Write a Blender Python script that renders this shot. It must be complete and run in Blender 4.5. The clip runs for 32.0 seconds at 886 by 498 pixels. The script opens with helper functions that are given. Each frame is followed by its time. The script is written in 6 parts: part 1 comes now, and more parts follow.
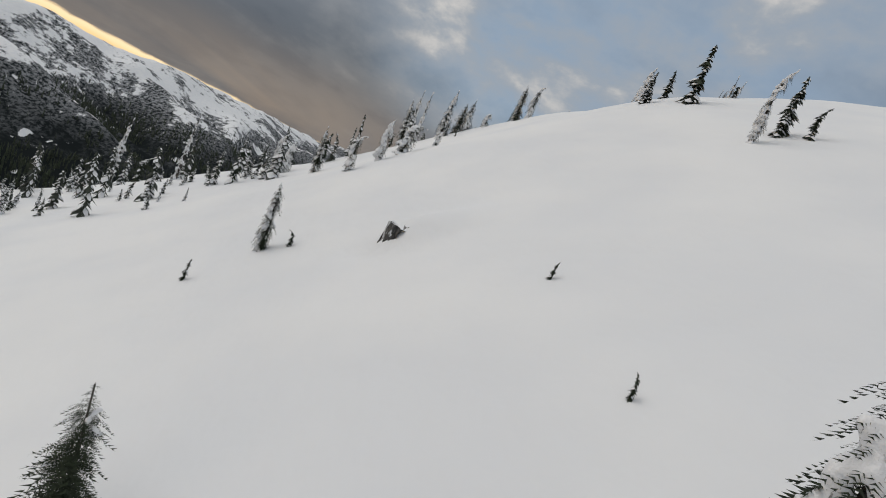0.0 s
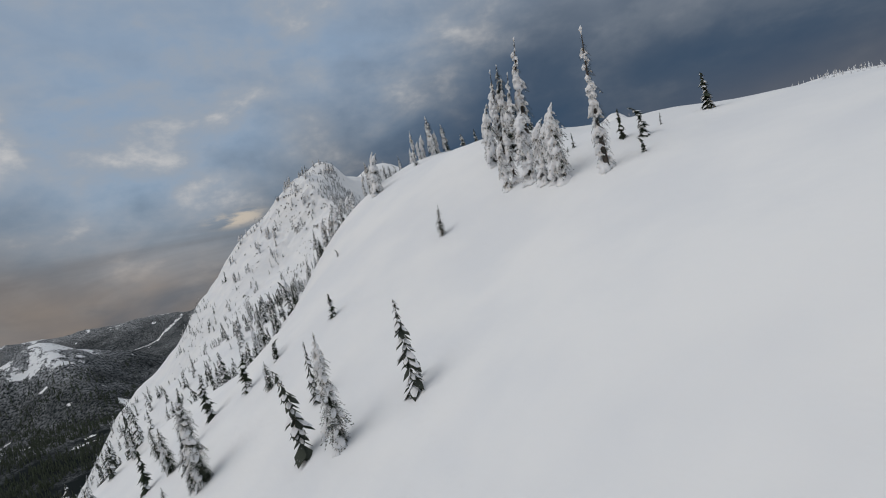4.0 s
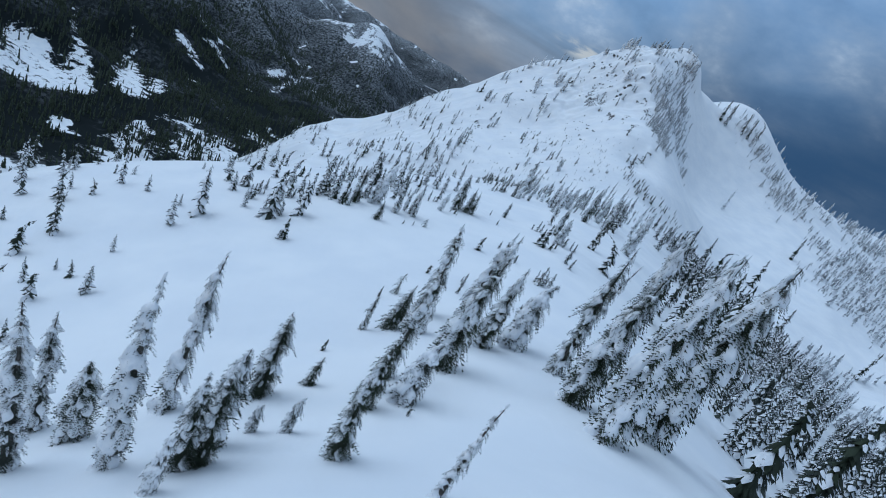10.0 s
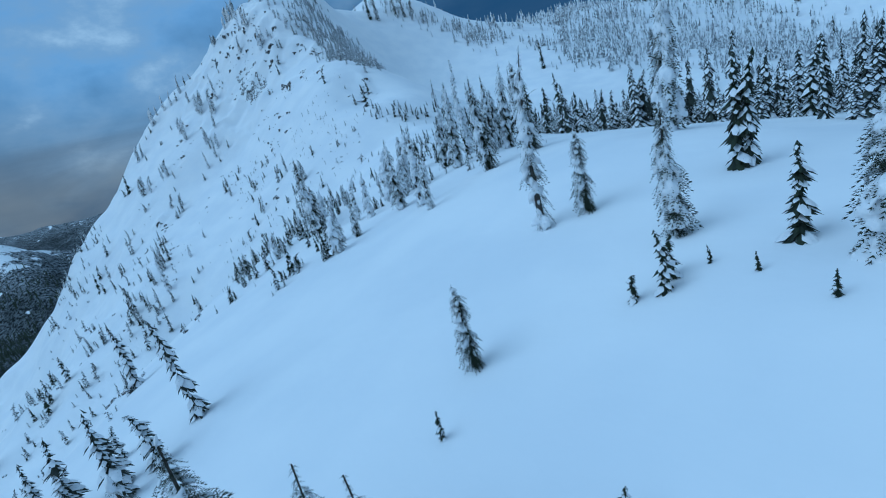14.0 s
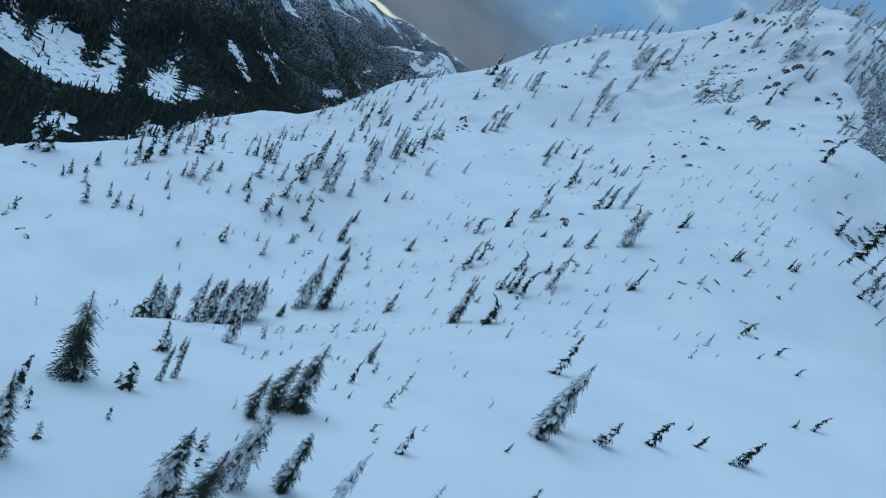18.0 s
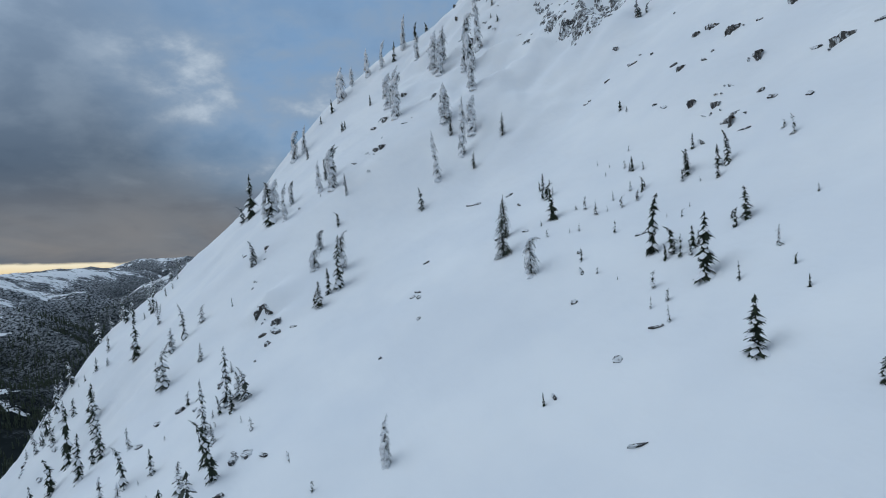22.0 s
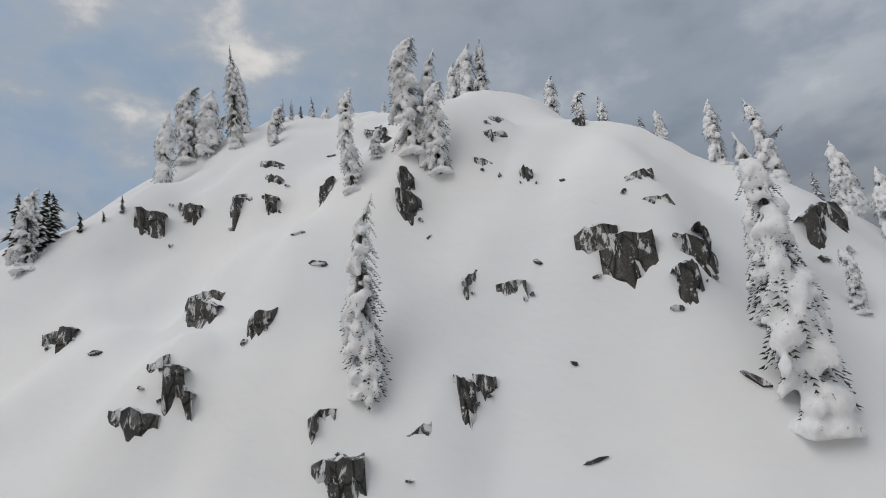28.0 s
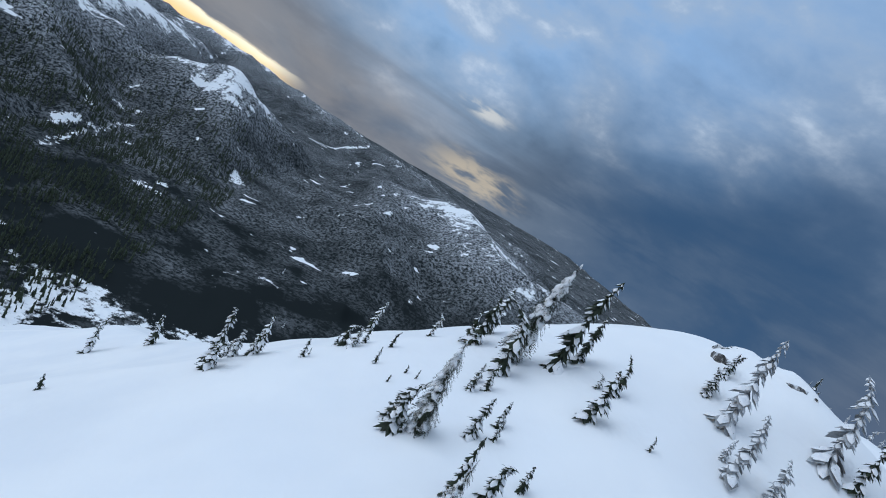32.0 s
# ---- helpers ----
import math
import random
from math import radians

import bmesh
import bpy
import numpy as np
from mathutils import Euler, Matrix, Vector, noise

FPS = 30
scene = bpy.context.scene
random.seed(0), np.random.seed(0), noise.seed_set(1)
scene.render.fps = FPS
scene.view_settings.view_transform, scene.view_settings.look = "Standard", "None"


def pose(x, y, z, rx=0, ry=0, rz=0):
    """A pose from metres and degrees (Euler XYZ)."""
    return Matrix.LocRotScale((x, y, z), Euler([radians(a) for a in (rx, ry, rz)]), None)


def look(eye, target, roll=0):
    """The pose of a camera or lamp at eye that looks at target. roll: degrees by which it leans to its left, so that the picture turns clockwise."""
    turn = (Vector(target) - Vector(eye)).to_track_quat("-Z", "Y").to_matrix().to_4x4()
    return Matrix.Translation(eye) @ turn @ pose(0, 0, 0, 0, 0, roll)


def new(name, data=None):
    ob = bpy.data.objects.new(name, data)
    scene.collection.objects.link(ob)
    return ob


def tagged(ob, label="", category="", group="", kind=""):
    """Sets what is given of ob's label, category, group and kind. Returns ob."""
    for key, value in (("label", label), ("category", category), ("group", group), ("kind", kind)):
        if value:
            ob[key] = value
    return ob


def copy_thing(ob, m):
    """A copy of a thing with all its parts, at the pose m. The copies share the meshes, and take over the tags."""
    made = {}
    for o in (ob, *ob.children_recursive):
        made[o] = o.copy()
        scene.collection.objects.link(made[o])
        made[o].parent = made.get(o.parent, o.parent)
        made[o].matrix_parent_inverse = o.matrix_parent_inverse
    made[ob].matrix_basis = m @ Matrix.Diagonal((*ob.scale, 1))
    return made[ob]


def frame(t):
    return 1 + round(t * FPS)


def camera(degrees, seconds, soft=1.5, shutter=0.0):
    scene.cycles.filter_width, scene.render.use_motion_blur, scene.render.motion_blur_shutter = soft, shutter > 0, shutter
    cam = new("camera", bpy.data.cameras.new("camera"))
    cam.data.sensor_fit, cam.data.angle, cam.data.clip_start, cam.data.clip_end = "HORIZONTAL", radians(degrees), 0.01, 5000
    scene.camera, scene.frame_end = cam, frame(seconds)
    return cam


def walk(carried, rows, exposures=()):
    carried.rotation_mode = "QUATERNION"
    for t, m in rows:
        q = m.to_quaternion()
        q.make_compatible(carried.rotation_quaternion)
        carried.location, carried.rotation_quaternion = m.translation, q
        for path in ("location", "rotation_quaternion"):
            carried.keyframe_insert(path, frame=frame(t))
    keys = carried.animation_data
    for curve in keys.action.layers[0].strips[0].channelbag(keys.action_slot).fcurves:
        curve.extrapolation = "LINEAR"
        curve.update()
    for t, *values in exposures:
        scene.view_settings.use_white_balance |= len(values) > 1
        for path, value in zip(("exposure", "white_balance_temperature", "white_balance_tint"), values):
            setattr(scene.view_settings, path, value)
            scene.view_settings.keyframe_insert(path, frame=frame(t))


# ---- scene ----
cam = camera(81.30, 32.0, 1.0)
# seconds, metres, degrees
PATH = [
    (0, 0.00, 0.00, -0.00, 82.28, -23.00, 2.67),
    (0.5, -1.67, 7.70, 0.49, 86.72, -18.70, 1.06),
    (1, -3.71, 15.04, 1.53, 95.33, -7.53, -5.36),
    (1.5, -5.27, 21.70, 4.05, 100.69, 6.09, -11.07),
    (2, -5.23, 28.32, 8.11, 98.17, 13.84, -15.51),
    (2.5, -4.44, 34.13, 10.98, 95.24, 17.31, -20.52),
    (3, -2.08, 39.19, 14.48, 91.60, 16.55, -24.20),
    (3.5, 0.37, 44.57, 16.80, 88.35, 15.19, -28.14),
    (4, 3.19, 49.77, 18.61, 86.27, 14.09, -31.22),
    (4.5, 6.32, 54.71, 20.47, 83.82, 12.17, -32.95),
    (5, 9.74, 60.12, 22.30, 81.72, 9.60, -33.19),
    (5.5, 13.24, 65.69, 24.01, 80.51, 6.49, -32.65),
    (6, 16.74, 71.31, 25.51, 79.92, 3.00, -31.42),
    (6.5, 20.17, 76.86, 26.68, 79.71, -0.67, -29.57),
    (7, 23.40, 82.12, 27.43, 79.64, -4.35, -27.13),
    (7.5, 26.34, 87.68, 28.15, 78.72, -10.85, -21.71),
    (8, 28.76, 93.66, 28.81, 77.01, -18.70, -15.05),
    (8.5, 30.41, 100.00, 29.26, 73.79, -26.00, -8.73),
    (9, 31.25, 106.06, 28.81, 69.51, -29.26, -2.10),
    (9.5, 31.95, 111.92, 27.76, 67.57, -28.93, 2.01),
    (10, 32.11, 117.67, 26.44, 67.23, -27.30, 3.64),
    (10.5, 31.93, 123.66, 25.00, 67.58, -23.81, 3.88),
    (11, 31.49, 129.84, 23.40, 69.20, -18.39, 1.21),
    (11.5, 31.31, 136.69, 21.75, 71.27, -10.35, -5.16),
    (12, 31.14, 143.37, 20.21, 72.20, 0.59, -15.70),
    (12.5, 31.60, 150.32, 18.88, 71.55, 6.75, -23.70),
    (13, 33.13, 157.43, 17.84, 71.84, 12.47, -28.99),
    (13.5, 35.84, 164.49, 17.01, 72.66, 16.86, -32.70),
    (14, 39.43, 171.52, 17.16, 73.03, 14.56, -33.82),
    (14.5, 43.16, 178.53, 17.48, 76.04, 6.55, -31.90),
    (15, 46.90, 185.48, 17.92, 78.43, -3.94, -27.23),
    (15.5, 50.48, 192.34, 18.42, 77.19, -13.17, -18.54),
    (16, 53.29, 198.89, 18.90, 75.53, -18.91, -9.94),
    (16.5, 55.25, 205.36, 19.00, 71.81, -24.58, -1.61),
    (17, 56.66, 211.77, 18.50, 68.57, -28.13, 5.70),
    (17.5, 57.33, 218.38, 17.39, 67.41, -30.12, 10.01),
    (18, 57.28, 224.83, 15.88, 66.63, -30.20, 13.00),
    (18.5, 56.50, 231.52, 14.12, 66.63, -27.50, 14.19),
    (19, 55.16, 238.72, 12.31, 68.34, -21.06, 10.62),
    (19.5, 53.54, 245.30, 10.82, 70.90, -14.86, 4.73),
    (20, 52.01, 252.50, 9.67, 73.86, -9.85, 0.02),
    (20.5, 50.96, 260.13, 9.06, 77.95, -5.33, -4.51),
    (21, 50.34, 267.29, 8.96, 81.69, -0.55, -8.82),
    (21.5, 50.05, 274.40, 9.26, 84.72, 3.63, -11.39),
    (22, 50.41, 281.56, 10.19, 86.29, 5.43, -14.55),
    (22.5, 50.93, 288.15, 11.70, 87.41, 6.70, -20.11),
    (23, 52.26, 294.40, 13.72, 88.99, 6.76, -25.24),
    (23.5, 54.00, 300.27, 15.83, 90.53, 5.18, -30.07),
    (24, 56.08, 306.11, 18.08, 92.06, 4.43, -34.56),
    (24.5, 58.50, 311.28, 20.90, 92.82, 4.18, -38.22),
    (25, 61.21, 315.96, 24.13, 92.87, 3.79, -40.81),
    (25.5, 64.01, 320.49, 27.47, 92.96, 3.37, -42.91),
    (26, 66.89, 324.94, 30.89, 93.27, 3.03, -44.87),
    (26.5, 69.82, 329.39, 34.36, 94.00, 2.88, -47.04),
    (27, 72.83, 334.01, 37.91, 96.38, 3.29, -49.61),
    (27.5, 75.68, 337.89, 41.49, 99.91, 4.86, -51.02),
    (28, 78.66, 341.44, 45.54, 102.76, 5.98, -51.63),
    (28.5, 81.69, 344.50, 49.62, 104.53, 6.95, -52.05),
    (29, 84.21, 346.91, 53.78, 105.12, 7.99, -52.85),
    (29.5, 87.27, 349.16, 58.96, 102.18, 4.22, -52.35),
    (30, 90.68, 352.00, 63.21, 99.91, -1.49, -49.38),
    (30.5, 93.54, 354.80, 66.88, 95.52, -8.36, -43.47),
    (31, 96.16, 357.86, 70.11, 90.87, -15.43, -34.53),
    (31.5, 98.36, 361.68, 72.63, 85.20, -22.89, -22.71),
    (32, 99.89, 365.93, 74.12, 78.06, -31.08, -7.49),
]
# seconds, stops, kelvin, tint
EXPOSURES = [(0, -0.7, 6960, 10), (1, -0.8, 6860, 10), (4.5, -0.78, 6560, 10), (6.5, -0.76, 5760, 8), (7, -0.78, 5560, 7), (8, -0.68, 5310, 4), (8.5, -0.72, 5260, 4), (10, -0.70, 5010, 3), (11, -0.75, 4510, -4), (12, -0.85, 4260, -8), (13.5, -0.92, 4160, -9),
             (15.5, -0.74, 4610, -3), (16, -0.76, 4760, -2), (17, -0.86, 4660, -4), (18, -0.96, 4560, -6), (19, -0.85, 4510, -7), (20, -0.92, 4710, -6), (21, -0.8, 5260, 2), (22, -0.85, 5460, 4), (23.2, -0.85, 6210, 9), (24.5, -0.83, 6710, 10), (27, -0.7, 7110, 11), (28, -0.65, 6760, 10),
             (29.2, -0.60, 6410, 10), (30, -0.58, 5910, 8), (31, -0.52, 5710, 7), (32, -0.45, 5360, 6)]
walk(cam, [(r[0], pose(*r[1:])) for r in PATH], EXPOSURES)

# ---- sky and light ----
SUN_AZ, SUN_EL = radians(-70), radians(48)
world = bpy.data.worlds.new("evening_sky")
scene.world = world
world.use_nodes = True


class Nodes:
    """Short hand for building node trees."""

    def __init__(self, tree):
        self.tree = tree
        tree.nodes.clear()

    def add(self, kind, inputs=None, **settings):
        n = self.tree.nodes.new(kind)
        for k, v in settings.items():
            setattr(n, k, v)
        for k, v in (inputs or {}).items():
            if isinstance(v, bpy.types.NodeSocket):
                self.tree.links.new(v, n.inputs[k])
            else:
                n.inputs[k].default_value = v
        return n

    def math(self, op, a, b=0.0, c=0.0, clamp=False):
        return self.add("ShaderNodeMath", {0: a, 1: b, 2: c}, operation=op, use_clamp=clamp).outputs[0]

    def vmath(self, op, a, b=(0, 0, 0), out=0):
        return self.add("ShaderNodeVectorMath", {0: a, 1: b}, operation=op).outputs[out]

    def ramp(self, fac, stops, mode="EASE"):
        n = self.add("ShaderNodeValToRGB", {"Fac": fac})
        n.color_ramp.interpolation = mode
        el = n.color_ramp.elements
        while len(el) < len(stops):
            el.new(0.5)
        for e, (p, c) in zip(el, stops):
            e.position = p
            e.color = (*((c, c, c) if isinstance(c, (int, float)) else c), 1)
        return n.outputs[0]

    def noise(self, vec, scale, detail=4.0, rough=0.55, distort=0.0):
        return self.add("ShaderNodeTexNoise", {"Vector": vec, "Scale": scale, "Detail": detail, "Roughness": rough, "Distortion": distort}).outputs[0]

    def mix(self, fac, a, b, blend="MIX"):
        n = self.add("ShaderNodeMix", data_type="RGBA", blend_type=blend)
        for key, v in ((0, fac), (6, a), (7, b)):
            if isinstance(v, bpy.types.NodeSocket):
                self.tree.links.new(v, n.inputs[key])
            else:
                n.inputs[key].default_value = v if key == 0 else (*v[:3], 1)
        return n.outputs[2]

    def span(self, v, lo, hi, a=0.0, b=1.0):
        return self.add("ShaderNodeMapRange", {0: v, 1: lo, 2: hi, 3: a, 4: b}, interpolation_type="SMOOTHSTEP").outputs[0]


def build_sky():
    k = Nodes(world.node_tree)
    way = k.add("ShaderNodeTexCoord").outputs["Generated"]
    sep = k.add("ShaderNodeSeparateXYZ", {0: way})
    x, y, z = sep.outputs
    up = k.math("MAXIMUM", z, 0.0)
    # cloud deck seen in perspective
    lift = k.math("ADD", up, 0.17)
    deck = k.add("ShaderNodeCombineXYZ", {0: k.math("DIVIDE", x, lift), 1: k.math("DIVIDE", y, lift), 2: k.math("MULTIPLY", k.math("MINIMUM", z, 0.0), 14.0)}).outputs[0]
    swirl = k.noise(deck, 0.55, 5.0, 0.55, 0.6)
    puffs = k.noise(k.vmath("MULTIPLY", way, (1.0, 1.0, 1.7)), 6.0, 6.0, 0.55, 0.1)
    streak = k.noise(k.vmath("MULTIPLY", deck, (0.7, 0.16, 1.0)), 1.3, 4.0, 0.5, 0.4)
    body = k.math("ADD", k.math("MULTIPLY", swirl, 0.48), k.math("ADD", k.math("MULTIPLY", puffs, 0.38), k.math("MULTIPLY", streak, 0.14)))

    def spot(az, el, near, far):
        c = Vector((math.sin(radians(az)) * math.cos(radians(el)), math.cos(radians(az)) * math.cos(radians(el)), math.sin(radians(el))))
        return k.span(k.vmath("DOT_PRODUCT", way, tuple(c), out=1), math.cos(radians(far)), math.cos(radians(near)))

    # a thinner part of the deck with blue sky behind it, and a heavy bank beside it
    thin = k.math("MAXIMUM", k.math("MULTIPLY", spot(4, 20, 1.0, 24.0), 1.0), spot(20, 32, 6.0, 30.0))
    bank = k.math("MAXIMUM", spot(40, 3, 5, 24), k.math("MULTIPLY", spot(64, 3, 5, 24), 0.95))
    open_sky = k.math("MULTIPLY", k.math("ADD", k.span(body, 0.36, 0.60), 0.52), thin, clamp=True)
    sky = k.add("ShaderNodeTexSky", sky_type="NISHITA", sun_disc=False, sun_elevation=radians(6), sun_rotation=radians(-40), altitude=1500.0)
    clear = k.mix(1.0, sky.outputs[0], (0.09, 0.11, 0.12), "MULTIPLY")
    clear = k.mix(0.85, clear, (0.46, 0.64, 0.90))
    cloud = k.ramp(body, [(0.34, (0.125, 0.155, 0.202)), (0.46, (0.172, 0.204, 0.252)), (0.56, (0.245, 0.275, 0.318)), (0.68, (0.40, 0.42, 0.45))])
    gain = k.span(z, 0.05, 0.42, 0.95, 2.5)
    cloud = k.vmath("SCALE", cloud)
    cloud.node.inputs["Scale"].default_value = 1.0
    k.tree.links.new(gain, cloud.node.inputs["Scale"])
    cloud = k.mix(k.math("MULTIPLY", bank, k.span(body, 0.38, 0.62, 0.97, 0.62)), cloud, (0.066, 0.124, 0.218))
    pale = k.mix(k.span(puffs, 0.52, 0.74), (0.54, 0.61, 0.71), (1.05, 1.05, 1.06))
    colour = k.mix(open_sky, cloud, k.mix(k.span(puffs, 0.32, 0.64), clear, pale))
    # overhead the deck is thin and lets most of the light through
    colour = k.mix(k.span(z, 0.50, 0.92, 0.0, 0.9), colour, (0.80, 0.84, 0.90))
    # warm light under the deck in the west
    flat = k.add("ShaderNodeCombineXYZ", {0: x, 1: y, 2: 0.0}).outputs[0]
    west = k.span(k.vmath("DOT_PRODUCT", k.vmath("NORMALIZE", flat), (math.sin(radians(-24)), math.cos(radians(-24)), 0), out=1), 0.72, 0.985)
    side = k.span(k.vmath("DOT_PRODUCT", k.vmath("NORMALIZE", flat), (math.sin(radians(14)), math.cos(radians(14)), 0), out=1), 0.955, 0.997)
    rim = k.span(k.vmath("DOT_PRODUCT", k.vmath("NORMALIZE", flat), (math.sin(radians(82)), math.cos(radians(82)), 0), out=1), 0.80, 0.99)
    tan = k.math("MULTIPLY", west, k.span(z, 0.15, -0.01))
    tan = k.math("MULTIPLY", tan, k.math("ADD", k.math("MULTIPLY", streak, 1.5), -0.25), clamp=True)
    colour = k.mix(tan, colour, (0.54, 0.44, 0.36))
    torn = k.noise(k.vmath("MULTIPLY", way, (1, 1, 4)), 11.0, 6.0, 0.6, 0.4)

    def slit(az, el, wide, high):
        c = Vector((math.sin(radians(az)) * math.cos(radians(el)), math.cos(radians(az)) * math.cos(radians(el)), math.sin(radians(el))))
        off = k.vmath("MULTIPLY", k.vmath("SUBTRACT", way, tuple(c)), (1 / radians(wide), 1 / radians(wide), 1 / radians(high)))
        return k.span(k.vmath("LENGTH", off, out=1), 1.0, 0.25)

    gap_light = k.math("MAXIMUM", slit(10.0, 4.9, 4.2, 1.3), k.math("MULTIPLY", slit(12.5, -1.8, 8.0, 3.0), 0.85))
    colour = k.mix(k.math("MULTIPLY", gap_light, k.span(torn, 0.38, 0.58)), colour, k.mix(k.span(z, 0.01, 0.07), (0.80, 0.62, 0.42), (0.88, 0.80, 0.70)))
    colour = k.mix(k.math("MULTIPLY", k.math("MULTIPLY", k.span(z, 0.16, -0.02), rim), 0.4), colour, (0.42, 0.36, 0.32))
    # the strip of evening light lies right on the skyline, which sinks towards the north
    skyline = k.math("ADD", k.math("ADD", z, 0.038), k.math("MULTIPLY", k.math("ADD", x, 0.21), 0.10))
    ragged = k.math("ADD", skyline, k.math("MULTIPLY", k.math("SUBTRACT", torn, 0.5), 0.016))
    gold = k.math("MULTIPLY", k.span(ragged, 0.006, 0.0), k.span(x, -0.12, -0.22))
    colour = k.mix(gold, colour, k.mix(k.span(ragged, -0.02, 0.002), (1.55, 1.0, 0.42), (1.8, 1.42, 0.9)))
    back = k.add("ShaderNodeBackground", {"Color": colour, "Strength": 1.0})
    k.add("ShaderNodeOutputWorld", {"Surface": back.outputs[0]})


build_sky()
sun = new("daylight", bpy.data.lights.new("daylight", "SUN"))
sun.data.energy, sun.data.angle, sun.data.color = 1.65, radians(50), (1.0, 0.97, 0.94)
sun.matrix_world = look((0, 0, 0), (-math.sin(SUN_AZ) * math.cos(SUN_EL), -math.cos(SUN_AZ) * math.cos(SUN_EL), -math.sin(SUN_EL)))

# ---- materials ----
def material(name):
    m = bpy.data.materials.new(name)
    m.use_nodes = True
    return m, Nodes(m.node_tree)


def finish(k, colour, rough=0.8, bump=None, strength=0.3, distance=0.1, **extra):
    inputs = {"Base Color": colour if isinstance(colour, bpy.types.NodeSocket) else (*colour, 1), "Roughness": rough}
    if bump is not None:
        inputs["Normal"] = k.add("ShaderNodeBump", {"Height": bump, "Strength": strength, "Distance": distance}).outputs[0]
    inputs.update(extra)
    b = k.add("ShaderNodeBsdfPrincipled", inputs)
    k.add("ShaderNodeOutputMaterial", {"Surface": b.outputs[0]})


def snow_material():
    m, k = material("fresh_snow")
    p = k.add("ShaderNodeTexCoord").outputs["Object"]
    drift = k.noise(p, 0.35, 3.0, 0.5)
    grain = k.noise(p, 14.0, 3.0, 0.6)
    col = k.mix(k.span(drift, 0.3, 0.7), (0.80, 0.82, 0.85), (0.87, 0.88, 0.89))
    hump = k.math("ADD", k.math("MULTIPLY", drift, 1.0), k.math("MULTIPLY", grain, 0.05))
    finish(k, col, 0.65, hump, 0.25, 0.12)
    return m


def load_material():
    m, k = material("clinging_snow")
    p = k.add("ShaderNodeTexCoord").outputs["Object"]
    lump = k.noise(p, 7.0, 4.0, 0.6)
    col = k.mix(k.span(lump, 0.3, 0.7), (0.78, 0.80, 0.83), (0.88, 0.88, 0.89))
    # twigs and needles that stick out through the crust
    twig = k.noise(k.vmath("MULTIPLY", p, (1.0, 1.0, 0.7)), 8.0, 6.0, 0.68, 0.6)
    col = k.mix(k.math("MULTIPLY", k.span(twig, 0.62, 0.67), 0.85), col, (0.075, 0.080, 0.070))
    finish(k, col, 0.7, lump, 0.6, 0.06)
    return m


def needle_material(name, dark, light, bare=0.60):
    m, k = material(name)
    p = k.add("ShaderNodeTexCoord").outputs["Object"]
    rnd = k.add("ShaderNodeObjectInfo").outputs["Random"]
    isl = k.add("ShaderNodeNewGeometry").outputs["Random Per Island"]
    mixv = k.math("ADD", k.math("MULTIPLY", isl, 0.7), k.math("MULTIPLY", rnd, 0.3))
    col = k.mix(mixv, dark, light)
    frost = k.noise(p, 9.0, 5.0, 0.65)
    col = k.mix(k.span(frost, bare, bare + 0.10), col, (0.62, 0.65, 0.68))
    finish(k, col, 0.85, k.noise(p, 40.0, 2.0), 0.5, 0.03)
    return m


def bark_material():
    m, k = material("fir_bark")
    p = k.add("ShaderNodeTexCoord").outputs["Object"]
    n = k.noise(k.vmath("MULTIPLY", p, (6, 6, 1.5)), 4.0, 5.0, 0.6)
    col = k.ramp(n, [(0.3, (0.035, 0.030, 0.027)), (0.7, (0.12, 0.105, 0.095))])
    finish(k, col, 0.9, n, 0.7, 0.03)
    return m


def rock_material():
    m, k = material("dark_granite")
    p = k.add("ShaderNodeTexCoord").outputs["Object"]
    big = k.noise(p, 0.7, 5.0, 0.6, 0.5)
    crack = k.add("ShaderNodeTexVoronoi", {"Vector": k.vmath("MULTIPLY", p, (1.0, 1.0, 0.45)), "Scale": 1.7}, feature="DISTANCE_TO_EDGE").outputs["Distance"]
    grain = k.noise(p, 16.0, 6.0, 0.7)
    col = k.ramp(k.math("ADD", k.math("MULTIPLY", big, 0.6), k.math("MULTIPLY", grain, 0.4)), [(0.34, (0.020, 0.020, 0.021)), (0.50, (0.065, 0.063, 0.060)), (0.66, (0.170, 0.160, 0.145))])
    col = k.mix(k.span(crack, 0.05, 0.0), col, (0.018, 0.018, 0.018))
    # rime dusted on the faces that look up
    lift = k.add("ShaderNodeSeparateXYZ", {0: k.add("ShaderNodeNewGeometry").outputs["Normal"]}).outputs[2]
    rime = k.noise(k.vmath("MULTIPLY", p, (1.0, 1.0, 0.4)), 2.6, 7.0, 0.72, 0.5)
    dust = k.math("MULTIPLY", k.span(lift, 0.25, 0.70), k.span(rime, 0.40, 0.54))
    dust = k.math("MAXIMUM", dust, k.math("MULTIPLY", k.span(rime, 0.53, 0.58), 0.85))
    col = k.mix(dust, col, (0.80, 0.82, 0.84))
    finish(k, col, 0.85, k.math("ADD", k.math("MULTIPLY", grain, 0.5), k.math("MULTIPLY", crack, 0.8)), 0.8, 0.12)
    return m


